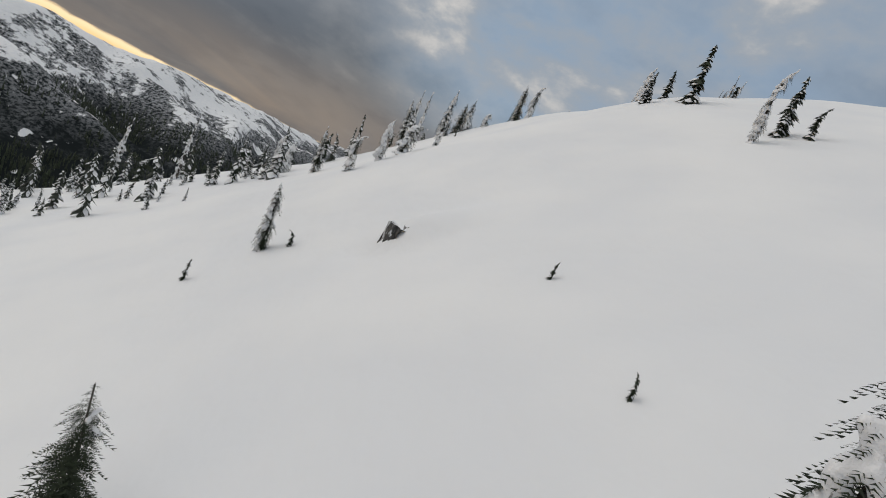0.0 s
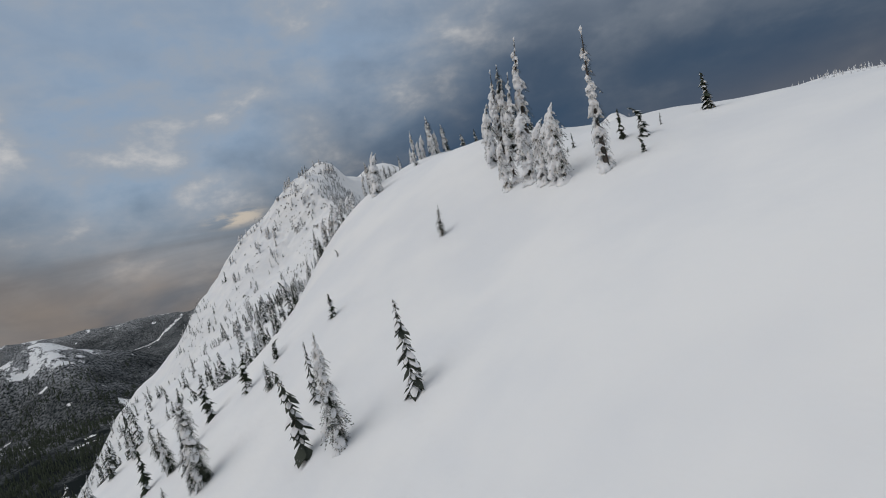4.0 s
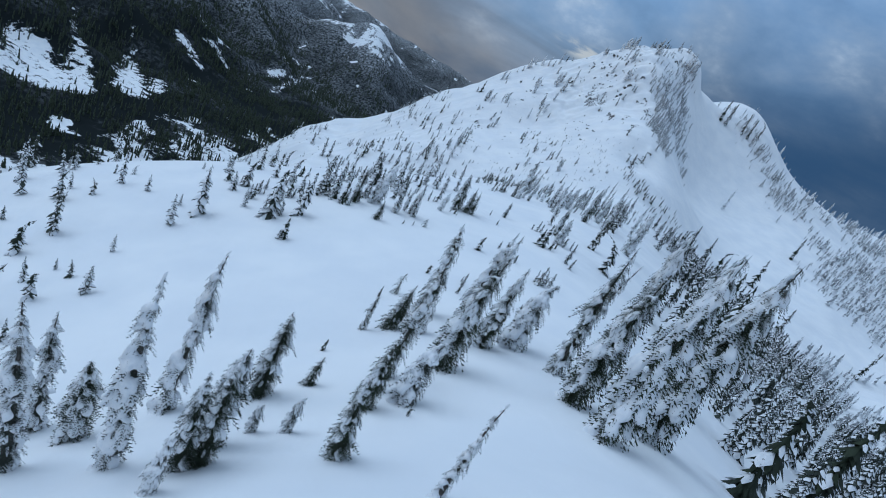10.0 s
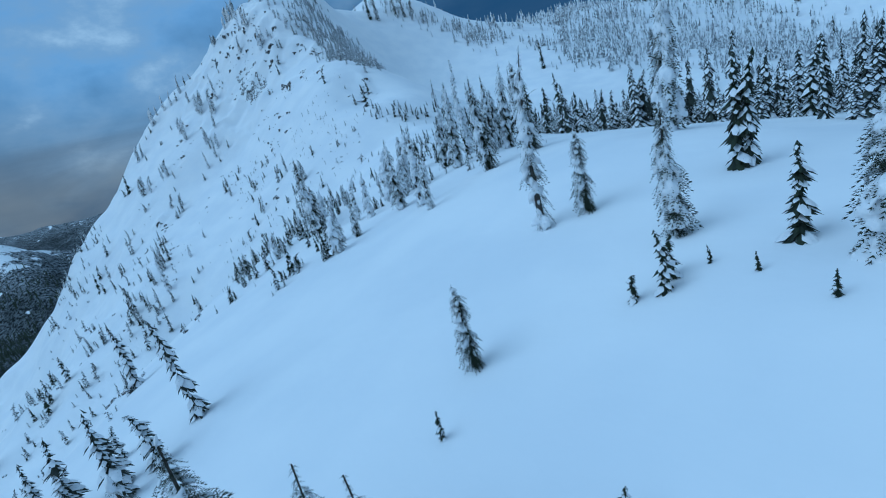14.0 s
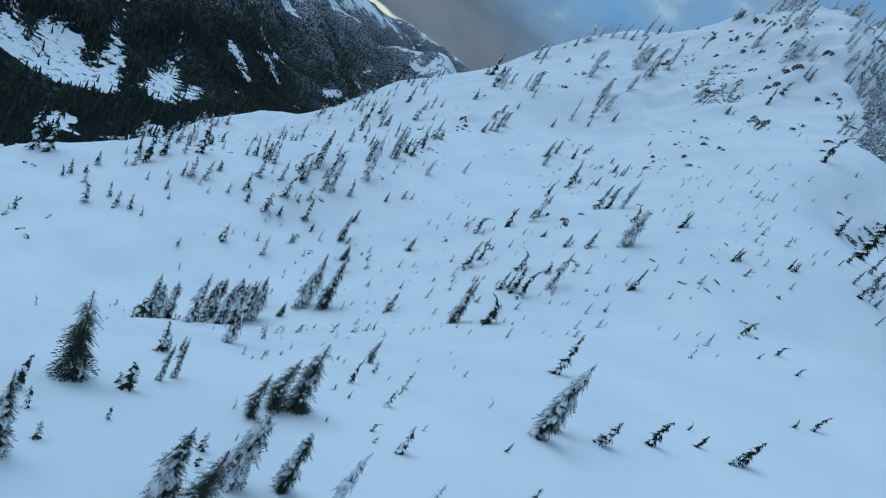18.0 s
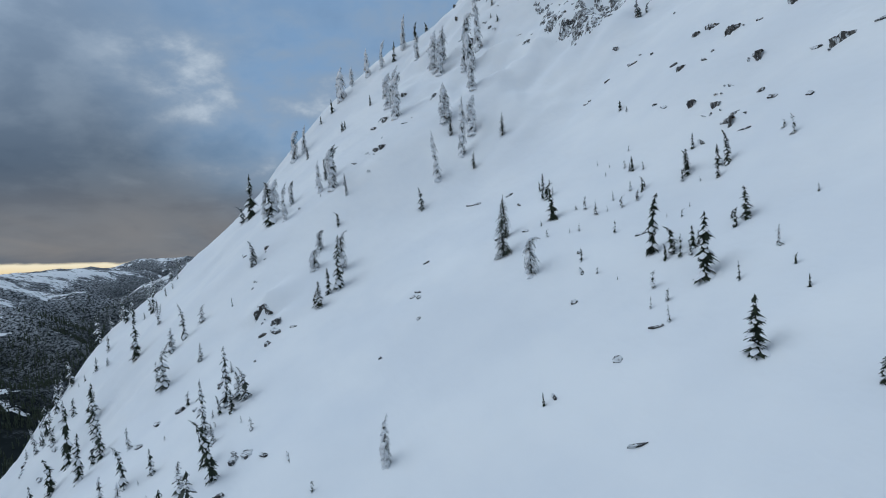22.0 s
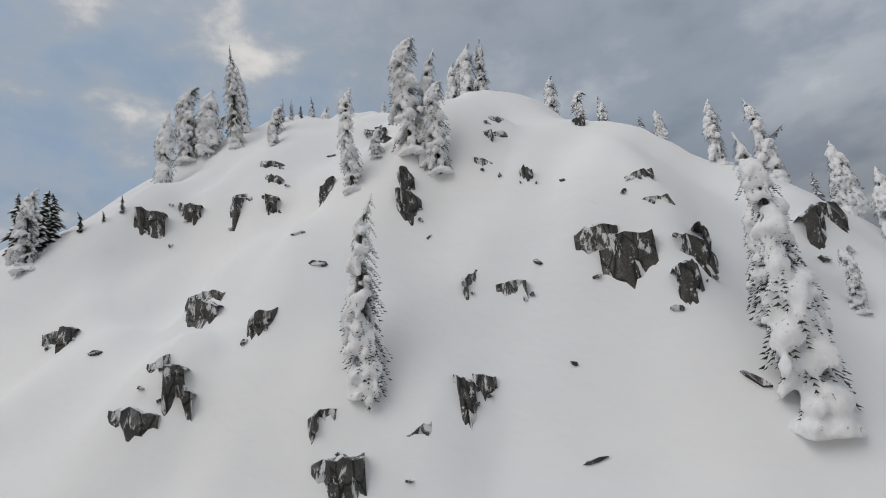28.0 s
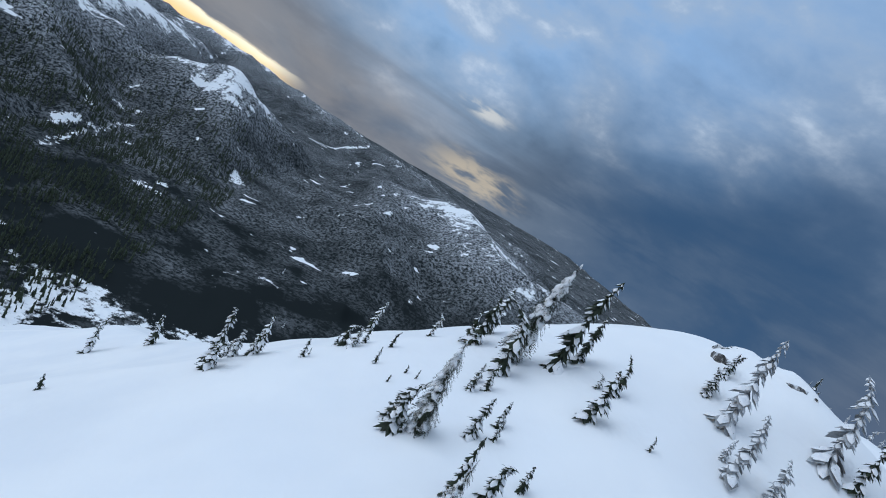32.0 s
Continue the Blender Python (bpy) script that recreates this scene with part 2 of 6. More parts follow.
def ground_material():
    """Snow near by; woods with snowy clearings on the mountain sides, by the attribute 'woods'."""
    m, k = material("snowy_land")
    p = k.add("ShaderNodeTexCoord").outputs["Object"]
    drift = k.noise(p, 0.16, 3.0, 0.5)
    ripple = k.noise(k.vmath("MULTIPLY", p, (1.0, 0.6, 1.0)), 0.9, 3.0, 0.5)
    grain = k.noise(p, 9.0, 3.0, 0.6)
    snow = k.mix(k.span(drift, 0.3, 0.7), (0.80, 0.82, 0.845), (0.87, 0.88, 0.885))
    woods = k.add("ShaderNodeAttribute", attribute_name="woods").outputs["Fac"]
    height = k.add("ShaderNodeSeparateXYZ", {0: p}).outputs[2]
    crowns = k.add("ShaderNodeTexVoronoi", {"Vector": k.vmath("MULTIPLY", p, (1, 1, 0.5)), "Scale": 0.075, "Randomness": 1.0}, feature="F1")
    stand = k.noise(p, 0.009, 6.0, 0.62, 0.4)
    speck = k.noise(p, 0.06, 5.0, 0.72)
    # avalanche tracks, their edges frayed by single trees
    tracks = k.add("ShaderNodeAttribute", attribute_name="open_snow").outputs["Fac"]
    fray = k.noise(k.vmath("MULTIPLY", p, (1, 1, 0.35)), 0.11, 5.0, 0.75)
    bare = k.span(k.math("ADD", tracks, k.math("MULTIPLY", k.math("SUBTRACT", fray, 0.5), 3.0)), 0.66, 0.80)
    cover = k.math("ADD", woods, k.math("ADD", k.math("MULTIPLY", k.math("SUBTRACT", stand, 0.5), 1.7), k.math("MULTIPLY", k.math("SUBTRACT", speck, 0.5), 1.1)))
    cover = k.span(cover, 0.36, 0.48)
    cover = k.math("MULTIPLY", cover, k.math("SUBTRACT", 1.0, bare))
    # clearings in the woods
    glade = k.span(k.math("ADD", k.noise(p, 0.013, 3.0, 0.55, 0.3), k.math("MULTIPLY", k.math("SUBTRACT", speck, 0.5), 0.16)), 0.665, 0.685)
    cover = k.math("MULTIPLY", cover, k.math("SUBTRACT", 1.0, glade))
    cover = k.math("MULTIPLY", cover, k.span(woods, 0.02, 0.12))
    # crowns darken away from their centres: shade between the trees, put into the colour
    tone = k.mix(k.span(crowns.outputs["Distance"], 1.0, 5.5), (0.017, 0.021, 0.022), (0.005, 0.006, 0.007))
    # rime whitens the crowns of the high woods
    north = k.span(k.add("ShaderNodeSeparateXYZ", {0: p}).outputs[1], 1000.0, 1500.0, 0.0, 0.42)
    rime = k.math("ADD", k.math("ADD", k.span(height, -185.0, -60.0, 0.0, 1.1), north), k.math("MULTIPLY", k.math("SUBTRACT", k.noise(p, 0.010, 5.0, 0.65), 0.5), 1.6), clamp=True)
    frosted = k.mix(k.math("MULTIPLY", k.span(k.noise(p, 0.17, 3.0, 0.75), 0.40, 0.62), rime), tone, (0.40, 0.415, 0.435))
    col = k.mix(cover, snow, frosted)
    hump = k.math("ADD", k.math("MULTIPLY", drift, 3.0), k.math("ADD", k.math("MULTIPLY", ripple, 0.8), k.math("MULTIPLY", grain, 0.03)))
    finish(k, col, 0.8, hump, 0.30, 0.25, **{"Specular IOR Level": k.span(cover, 0.0, 1.0, 0.4, 0.0)})
    return m


SNOW, LOAD, ROCK, BARK = snow_material(), load_material(), rock_material(), bark_material()
NEEDLES = needle_material("fir_needles", (0.010, 0.016, 0.010), (0.036, 0.050, 0.024), 0.66)
FROSTED = needle_material("frosted_needles", (0.014, 0.020, 0.015), (0.055, 0.066, 0.050), 0.62)
RIMED = needle_material("rimed_needles", (0.16, 0.17, 0.18), (0.48, 0.50, 0.52))
LAND = ground_material()


# ---- the lie of the land ----
# the crest: y, x, z
CREST = np.array([(-60, 0, -2), (0, 6, -1), (45, 14, 11), (75, 34, 21), (105, 42, 25.5), (130, 46, 18), (165, 54, 13), (215, 76, 11),
                  (265, 92, 13), (300, 100, 30), (340, 100, 50), (375, 116, 67), (390, 122, 72), (450, 135, 66), (600, 160, 30)], float)
# broad swells and hollows: x, y, rise
FIRST_SLOPE = [(1, -20, -8.7), (37, -20, 11.5), (73, -20, 15.4), (-35, 12, 2.5), (1, 12, -5.2), (37, 12, 7.6), (-35, 44, -0.1), (1, 44, -1), (37, 44, 5.3), (73, 44, 21.3)]
SADDLE = [(-35, 76, 2.4), (1, 76, 1), (37, 76, -9.1), (73, 76, 1.2), (-35, 108, 3.5), (1, 108, -3.5), (37, 108, 12.5), (73, 108, -10.1), (-35, 140, 5.4), (1, 140, -8.2), (37, 140, -1.7), (73, 140, -0.8)]
BENCH = [(1, 172, 16.6), (37, 172, -1.6), (73, 172, -1.1), (109, 172, 7.4), (1, 204, 0.6), (37, 204, 4.5), (73, 204, -4.4), (109, 204, 1)]
BOWL = [(-35, 236, 2.8), (1, 236, -2.9), (37, 236, 14.2), (73, 236, -1.7), (109, 236, -1.2), (-35, 268, 6.9), (1, 268, 6.9), (37, 268, -17.7), (73, 268, 3.4), (109, 268, -3.7), (145, 268, 0.2), (-35, 300, -8), (1, 300, 10.6), (37, 300, 1.9), (73, 300, 3), (109, 300, 5), (145, 300, -8.6)]
CRAG = [(-35, 332, -11.5), (1, 332, -22.5), (37, 332, 1.8), (73, 332, -23.2), (109, 332, 3.6), (145, 332, -15.5), (1, 364, -4.2), (37, 364, 1.7), (73, 364, 4.8), (109, 364, 15.8), (145, 364, -19.6), (1, 396, -11.3), (37, 396, -9.5), (73, 396, -3.3), (109, 396, -10.3), (145, 396, 14.7), (1, 428, -10.3), (73, 428, -6.4), (109, 428, 0.1), (145, 428, -0.6)]
# smaller humps: x, y, rise, radius
HUMPS_SOUTH = [(-3, 28, 1, 6), (11, 33, -0.6, 6), (24, 64, -1.3, 9), (13, 82, 1, 6), (33, 88, 1, 6), (19, 94, 1.2, 9), (21, 102, 0.7, 6), (40, 105, -0.9, 6), (13, 106, -2.1, 6), (13, 106, -1.3, 6), (1, 109, 1.5, 6), (34, 118, 1.1, 6), (22, 130, -0.8, 6)]
HUMPS_MIDDLE = [(28, 170, 0.7, 6), (65, 269, 1, 9), (36, 278, -1.6, 9), (44, 286, -1.3, 6), (95, 289, -2.4, 6), (95, 289, -1.4, 6), (95, 289, -1, 6), (89, 294, 1.2, 6), (89, 294, 1.1, 6), (65, 296, -0.9, 9)]
HUMPS_NORTH = [(42, 303, 1.1, 6), (95, 306, 1.9, 9), (74, 306, -0.8, 6), (63, 313, 0.9, 6), (82, 316, 1.1, 6), (94, 331, -1.9, 6), (61, 331, -0.9, 6), (26, 332, -1.8, 6), (-3, 334, 1.7, 6), (65, 338, 1.6, 6), (60, 344, 1.1, 6), (84, 345, -2.7, 6), (101, 348, 2.9, 6), (98, 349, 1, 6), (76, 352, -1, 6), (93, 366, 1.1, 6), (106, 371, -0.9, 6), (114, 372, -1.5, 6), (125, 382, 2.2, 6), (125, 382, 0.8, 6), (135, 390, -1.4, 6), (135, 390, -1.2, 6), (135, 390, -1, 6)]
SWELLS = [(FIRST_SLOPE, 26.0), (SADDLE, 26.0), (BENCH, 26.0), (BOWL, 26.0), (CRAG, 26.0), (HUMPS_SOUTH, 0), (HUMPS_MIDDLE, 0), (HUMPS_NORTH, 0)]
# where the shelf breaks off towards the valley: y, x
BRINK = np.array([(-100, -60), (60, -42), (110, -24), (160, -5), (230, -2), (290, 4), (345, -16), (365, -8), (420, 20), (520, 60)], float)
RIB = [(49, 375, 2.8, 5.5), (59, 375, 3.2, 5.5), (67, 376, 2.2, 4.5), (77, 374, -1.0, 4.0), (101, 346.5, -1.7, 3.5), (109, 330, 2.6, 5.0), (127, 378, 2.0, 5.0), (24, 44, 1.5, 9.0), (6, 47, 0.3, 7.0), (12, 46, -1.3, 5.0), (9, 32, 0.9, 4.5), (152, 396, -6.0, 12.0), (181, 430, 24.0, 17.0), (188, 398, 5.0, 11.0), (160, 415, -5.0, 9.0), (122, 385, 0.9, 3.0), (126, 394.5, 1.4, 3.0), (130, 379, 1.8, 3.5), (102, 370.5, -0.9, 4.0), (141, 404, -6.0, 9.0), (152, 412, -4.0, 9.0)]
# far ridges, each a line of x, y, height, and how steeply the sides fall
FAR_RIDGES = [([(-766, 2755, -76), (-830, 2200, -46), (-800, 1750, -24), (-950, 1300, -2), (-1200, 900, 12), (-1500, 450, 25), (-1700, -100, 30), (-1800, -800, 30)], 0.36),
              ([(-950, 1300, -2), (-650, 1180, -85), (-400, 1070, -200)], 0.40),
              ([(-800, 1750, -24), (-560, 1560, -105), (-350, 1370, -200)], 0.40),
              ([(-1200, 900, 12), (-800, 860, -70), (-440, 840, -200)], 0.40),
              ([(-1350, 650, 20), (-900, 640, -80), (-480, 640, -205)], 0.40),
              ([(-1500, 450, 25), (-1000, 380, -90), (-520, 360, -215)], 0.40),
              ([(-281, 1906, -46), (-215, 1720, -120), (-140, 1500, -205)], 0.55),
              ([(-281, 1906, -46), (-330, 1893, -84), (-463, 1850, -139), (-560, 1700, -200)], 0.50),
              ([(-281, 1906, -46), (-190, 1965, -108), (-60, 2080, -170)], 0.50),
              ([(760, 1480, -110), (528, 1487, -92), (463, 1821, -62), (300, 2250, -140), (150, 2500, -190)], 0.26),
              ([(858, 2308, -132), (651, 2488, -130), (482, 2733, -125), (267, 2960, -125), (-41, 3262, -118), (-400, 3500, -108), (-906, 3600, -60)], 0.28),
              ([(-3300, 3000, -10), (-2500, 3700, -75), (-1600, 4300, -100), (-850, 4500, -145), (-200, 4550, -230)], 0.30)]
NEAR_HILLS = [(452, 412, 76, 7, 0.62), (484, 424, 66, 9, 0.5), (462, 420, 62, 30, 0.36), (318, 442, 46, 30, 0.33), (230, 400, 31, 30, 0.30), (640, 300, 60, 30, 0.30), (420, 150, 30, 30, 0.25), (700, 650, 40, 30, 0.25)]


# rocks that show: x, y, width, height
ROCKS_A = [(-1.1, 15.6, 1.3, 1.64), (35.3, 120.9, 0.52, 0.56), (60.9, 280.5, 1.13, 0.42), (56.5, 282.4, 0.89, 0.89), (67.1, 284.4, 3.25, 1.95), (65.2, 286.6, 0.81, 1.29), (61.9, 289.2, 1.11, 0.53), (37.2, 291.1, 0.7, 0.84), (38.6, 293.4, 1.16, 1.84), (43.3, 297.6, 0.94, 0.47), (79.8, 303.8, 1.02, 0.85), (76, 307.3, 1.24, 0.62), (83.4, 308.2, 0.73, 0.73), (79.8, 309.4, 0.69, 0.99), (83.2, 309.5, 0.73, 0.76), (77.3, 310, 1.68, 1.62), (76.6, 311.8, 0.57, 0.39), (82.3, 313.7, 0.98, 0.61), (79.2, 315.6, 0.51, 0.32), (82.7, 316.1, 0.98, 0.82), (82.2, 317.3, 0.53, 0.42), (93.5, 318.6, 4.56, 2.1), (89.1, 318.9, 1.63, 1.95), (88.7, 321.2, 3.09, 1.89)]
ROCKS_B = [(88.8, 324.3, 3.35, 3.16), (46.8, 325, 1.24, 0.87), (47, 326.1, 1.4, 0.94), (46.1, 327.5, 1.55, 2.59), (82.2, 328.5, 0.59, 0.81), (45.9, 328.9, 1.51, 2.32), (100.8, 331.9, 1.36, 0.82), (98.4, 332.7, 1.19, 0.67), (100.5, 333.4, 0.67, 0.56), (85.4, 333.6, 1.17, 1.29), (44.9, 334.1, 0.79, 1.16), (90.7, 335.3, 0.68, 0.93), (92.3, 336.7, 1.14, 1.9), (91.5, 336.9, 0.91, 1.01), (46, 338.2, 1.54, 1.22), (93.3, 338.9, 2.78, 1.54), (91, 339.1, 0.89, 0.74), (98.3, 341.6, 1.68, 1.68), (59.6, 342, 1.86, 1.17), (89.1, 343, 1.3, 1.72), (79.5, 343.1, 0.96, 0.75), (94.3, 344.3, 0.35, 0.41), (93, 344.6, 0.56, 0.32), (67.5, 345.5, 1.29, 1.03)]
ROCKS_C = [(94.6, 345.7, 0.73, 0.45), (93.1, 346.5, 1.86, 1.01), (99.2, 349, 0.47, 0.38), (91.7, 349, 0.86, 0.59), (89.9, 349.1, 0.6, 0.31), (94.6, 349.4, 0.38, 0.62), (89.5, 349.4, 0.46, 0.31), (60.6, 349.7, 2.03, 0.84), (88.2, 349.9, 0.82, 0.82), (91.4, 350.1, 0.55, 0.44), (94.4, 350.9, 0.7, 0.7), (86.9, 351.4, 1.44, 1.17), (83, 351.6, 0.88, 0.61), (78.8, 352.1, 0.53, 0.39), (91.8, 352.6, 0.75, 0.95), (92.1, 352.9, 0.54, 0.94), (78.6, 352.9, 0.54, 0.35), (65.2, 353.1, 0.87, 0.87), (87.2, 354.4, 0.68, 0.84), (78.3, 354.4, 0.77, 0.92), (75.6, 354.5, 1.49, 2.56), (85.1, 354.9, 0.7, 0.84), (84.2, 355.4, 1.09, 0.95), (85, 355.4, 1.01, 1.01)]
ROCKS_D = [(91.5, 356.5, 0.76, 0.76), (87.2, 356.6, 1.76, 1.59), (96.3, 357.3, 0.42, 0.95), (96.6, 358.4, 1.01, 0.9), (90.6, 359, 0.81, 0.69), (81.9, 359.3, 0.85, 1.18), (91.3, 359.6, 0.78, 0.54), (91.9, 360.5, 0.94, 0.64), (90, 360.6, 1.37, 0.71), (84.3, 360.9, 1.1, 0.64), (81.4, 362.2, 1.79, 1.24), (89.1, 362.5, 0.87, 0.6), (76.9, 362.9, 0.5, 0.5), (87.8, 363.2, 1.04, 0.85), (114.8, 370.3, 1.24, 1.44), (116, 371.1, 1.69, 1.69), (79.7, 371.5, 0.64, 0.56), (120.2, 372.3, 0.69, 2.39), (121.1, 373.4, 1.12, 1.88), (114.5, 376.8, 1.19, 0.74), (121.5, 384.5, 1, 0.65), (122.3, 385.6, 1.03, 0.83), (119.4, 386.3, 1.12, 1.28), (123.2, 386.4, 1.33, 0.77)]
ROCKS_E = [(120.2, 387.9, 1.37, 1.37), (94.5, 288.3, 3.4, 2.2), (97.6, 291.4, 3.2, 2.4), (99.6, 294.2, 2.2, 1.8), (93.1, 290.2, 1.6, 1.4), (94.6, 307, 2.2, 1.4), (92, 302, 1.8, 1.2), (101.6, 325, 2.4, 1.6), (94.4, 345.2, 1.8, 1.4), (96, 351.5, 1.6, 1.3)]
ROCKS = []
rock_rng = random.Random(61)
for x, y, w, h in ROCKS_A + ROCKS_B + ROCKS_C + ROCKS_D + ROCKS_E:
    # the larger faces are broken into steps with snow between them
    if w < 1.2:
        ROCKS.append((x, y, w, 0.7 * h))
    for n in range(0 if w < 1.2 else 2 if w < 2.0 else 3):
        ROCKS.append((x + rock_rng.uniform(-0.45, 0.45) * w, y + rock_rng.uniform(-0.45, 0.45) * w, w * rock_rng.uniform(0.4, 0.75), h * rock_rng.uniform(0.35, 0.65)))
CRAG_RIBS_A = [(83.5, 334.2, 0.48, 0.77), (83.9, 335.1, 0.91, 2.74), (83, 335.9, 1.21, 2.72), (86.4, 336.7, 0.96, 1.48), (83.4, 337.4, 0.99, 3.3), (84.7, 338.2, 1.46, 1.46), (82.9, 338.7, 1.2, 2.91), (85.3, 339.1, 1.21, 0.82), (82.8, 339.5, 0.74, 0.92), (84.8, 340.2, 1.28, 1.2), (82.9, 340.9, 0.95, 2.09), (82.4, 341.6, 0.95, 2.67), (83, 344.1, 0.9, 2.37), (83.4, 346.2, 1.18, 0.94)]
CRAG_RIBS_B = [(85.2, 347.7, 0.7, 0.35), (86.5, 346.4, 0.9, 0.3), (87.1, 339.5, 0.35, 1.4), (87.8, 338.8, 0.3, 1.2), (88.2, 337.7, 0.4, 0.7), (87, 337.3, 0.7, 1.6), (87.8, 336.8, 0.4, 1.2), (87.4, 335.9, 0.5, 1.8), (87.1, 334.7, 0.5, 1.4), (86.9, 338.2, 0.6, 1.2), (83.5, 347.7, 0.5, 0.6), (84.4, 346, 0.6, 0.8), (86, 345.5, 0.5, 0.5)]
CRAG_RIBS = CRAG_RIBS_A + CRAG_RIBS_B
# where snow drifted over a rock breaks off: x, y, downhill x and y, width, height
LEDGES = []


def lattice_noise(x, y, seed):
    xi, yi = np.floor(x), np.floor(y)
    u, v = x - xi, y - yi
    u, v = u * u * u * (u * (u * 6 - 15) + 10), v * v * v * (v * (v * 6 - 15) + 10)

    def h(a, b):
        s = np.sin(a * 127.1 + b * 311.7 + seed * 74.7) * 43758.5453
        return s - np.floor(s)

    a, b, c, d = h(xi, yi), h(xi + 1, yi), h(xi, yi + 1), h(xi + 1, yi + 1)
    return (a + (b - a) * u) * (1 - v) + (c + (d - c) * u) * v


def rough(x, y, size, octaves, seed, ridged=False):
    total, amp, norm = 0.0, 1.0, 0.0
    for o in range(octaves):
        n = lattice_noise(x / size + 17.3 * o, y / size - 9.1 * o, seed + o)
        total = total + amp * ((1 - abs(2 * n - 1)) if ridged else (2 * n - 1))
        norm, amp, size = norm + amp, amp * 0.5, size * 0.5
    return total / norm


def smooth(v, lo, hi):
    t = np.clip((v - lo) / (hi - lo), 0, 1)
    return t * t * (3 - 2 * t)


def crest_off(x, y):
    return x - np.interp(y, CREST[:, 0], CREST[:, 1])


def cones(x, y, tops, wander):
    z = np.full(np.shape(x), -1e4)
    for tx, ty, top, reach, steep in tops:  # reach: how far the top is rounded
        d = np.hypot(x - tx, y - ty)
        z = np.maximum(z, top - steep * (np.sqrt(d * d + reach * reach) - reach) + wander * np.minimum(d / 160, 1))
    return z


def ridges(x, y, lines, wander):
    z = np.full(np.shape(x), -1e4)
    for line, steep in lines:
        for (ax, ay, az), (bx, by, bz) in zip(line, line[1:]):
            ex, ey = bx - ax, by - ay
            t = np.clip(((x - ax) * ex + (y - ay) * ey) / (ex * ex + ey * ey), 0, 1)
            d = np.hypot(x - ax - t * ex, y - ay - t * ey)
            z = np.maximum(z, az + t * (bz - az) - steep * (np.sqrt(d * d + 400) - 20) + wander * np.minimum(d / 220, 1))
    return z


def land(x, y):
    x, y = np.asarray(x, float), np.asarray(y, float)
    s = crest_off(x, y)
    zs = np.interp(y, CREST[:, 0], CREST[:, 2])
    fall_l = np.sqrt((0.62 * s) ** 2 + 36) - 6
    fall_r = np.sqrt((0.42 * s) ** 2 + 36) - 6
    near = zs - np.where(s < 0, fall_l, 45 * np.tanh(fall_r / 45))
    # the brink towards the valley in the west and the break-off behind the summit
    brink = np.interp(y, BRINK[:, 0], BRINK[:, 1])
    past = brink - x
    near = near - 0.95 * (np.sqrt(np.maximum(past, 0) ** 2 + 36) - 6) * smooth(y, 20, 120)
    north = y - np.interp(x, (0, 20, 40, 65, 85, 100, 115, 130, 150), (362, 362, 385, 424, 424, 405, 392, 396, 404))
    near = near - 0.60 * (np.sqrt(np.maximum(north, 0) ** 2 + 25) - 5) - 0.35 * np.maximum(-70 - y, 0)
    # the rounded rib that closes the steep flank in the north
    for hx, hy, rise, r in RIB:
        near = near + rise * np.exp(-((x - hx) ** 2 + (y - hy) ** 2) / (2 * r * r))
    near = near - 2.6 * np.exp(-((x + 24) ** 2 + (y - 46) ** 2) / 450)
    for table, r in SWELLS:
        for row in table:
            rr = r or row[3]
            near = near + row[2] * np.exp(-((x - row[0]) ** 2 + (y - row[1]) ** 2) / (2 * rr * rr))
    near = near + 0.34 * rough(x, y, 12.0, 4, 3) + 0.9 * rough(x, y, 34.0, 2, 8) * smooth(np.hypot(s, 0), 10, 60)
    # broken ground on the crag and on the steep flank under it
    craggy = smooth(y, 318, 338) * smooth(y, 386, 366) * smooth(x, 58, 74) * smooth(x, 120, 104)
    near = near + craggy * (2.0 * rough(x, y, 8.0, 3, 21, True) - 1.1 + 1.3 * rough(x, y, 3.8, 2, 27))
    ribs = smooth(s, -45, -75) * smooth(y, 190, 260)
    near = near + ribs * (7.0 * (rough(x, y, 46.0, 5, 31, True) - 0.5) + 2.2 * (rough(x, y, 13.0, 3, 37, True) - 0.5))
    # small hummocks where buried rocks and firs lift the snow
    lumpy = smooth(y, 196, 240) * smooth(-s, 4, 20) * smooth(y, 330, 312) * smooth(rough(x, y, 40.0, 2, 52), -0.25, 0.25)
    near = near + lumpy * 0.45 * rough(x, y, 5.5, 3, 53)
    # the drift lifts over each ledge and drops off at its face
    for rx, ry, dx, dy, w, h in LEDGES:
        by = (np.abs(x - rx) < 7) & (np.abs(y - ry) < 7)
        if by.any():
            u, v = (x[by] - rx) * dx + (y[by] - ry) * dy, (y[by] - ry) * dx - (x[by] - rx) * dy
            side = np.exp(-np.abs(v / (0.62 * w + 0.3)) ** 2.6)
            near[by] += side * (0.40 * h * np.where(u < 0, np.exp(-(u / (1.5 * h + 0.9)) ** 2), 1 - smooth(u, 0.0, 0.6)) - 0.12 * h * np.exp(-((u - 0.8) / 0.6) ** 2))
    wander = 125 * (rough(x, y, 420.0, 6, 11, True) - 0.84)
    floor = -232 + 10 * rough(x, y, 160.0, 4, 5) + smooth(s, -140, 110) * smooth(y, 760, 420) * 232
    jags = 30 * (rough(x, y, 190.0, 5, 15, True) - 0.74)
    far = np.maximum(ridges(x, y, FAR_RIDGES, wander) + jags, floor)
    hills = cones(x, y, NEAR_HILLS, 20 * rough(x, y, 150.0, 5, 41)) - 0.55 * np.maximum(y - 430 - 0.35 * np.maximum(x - 200, 0), 0)
    knob = np.exp(-((x - 455) ** 2 + (y - 412) ** 2) / (2 * 60.0 ** 2))
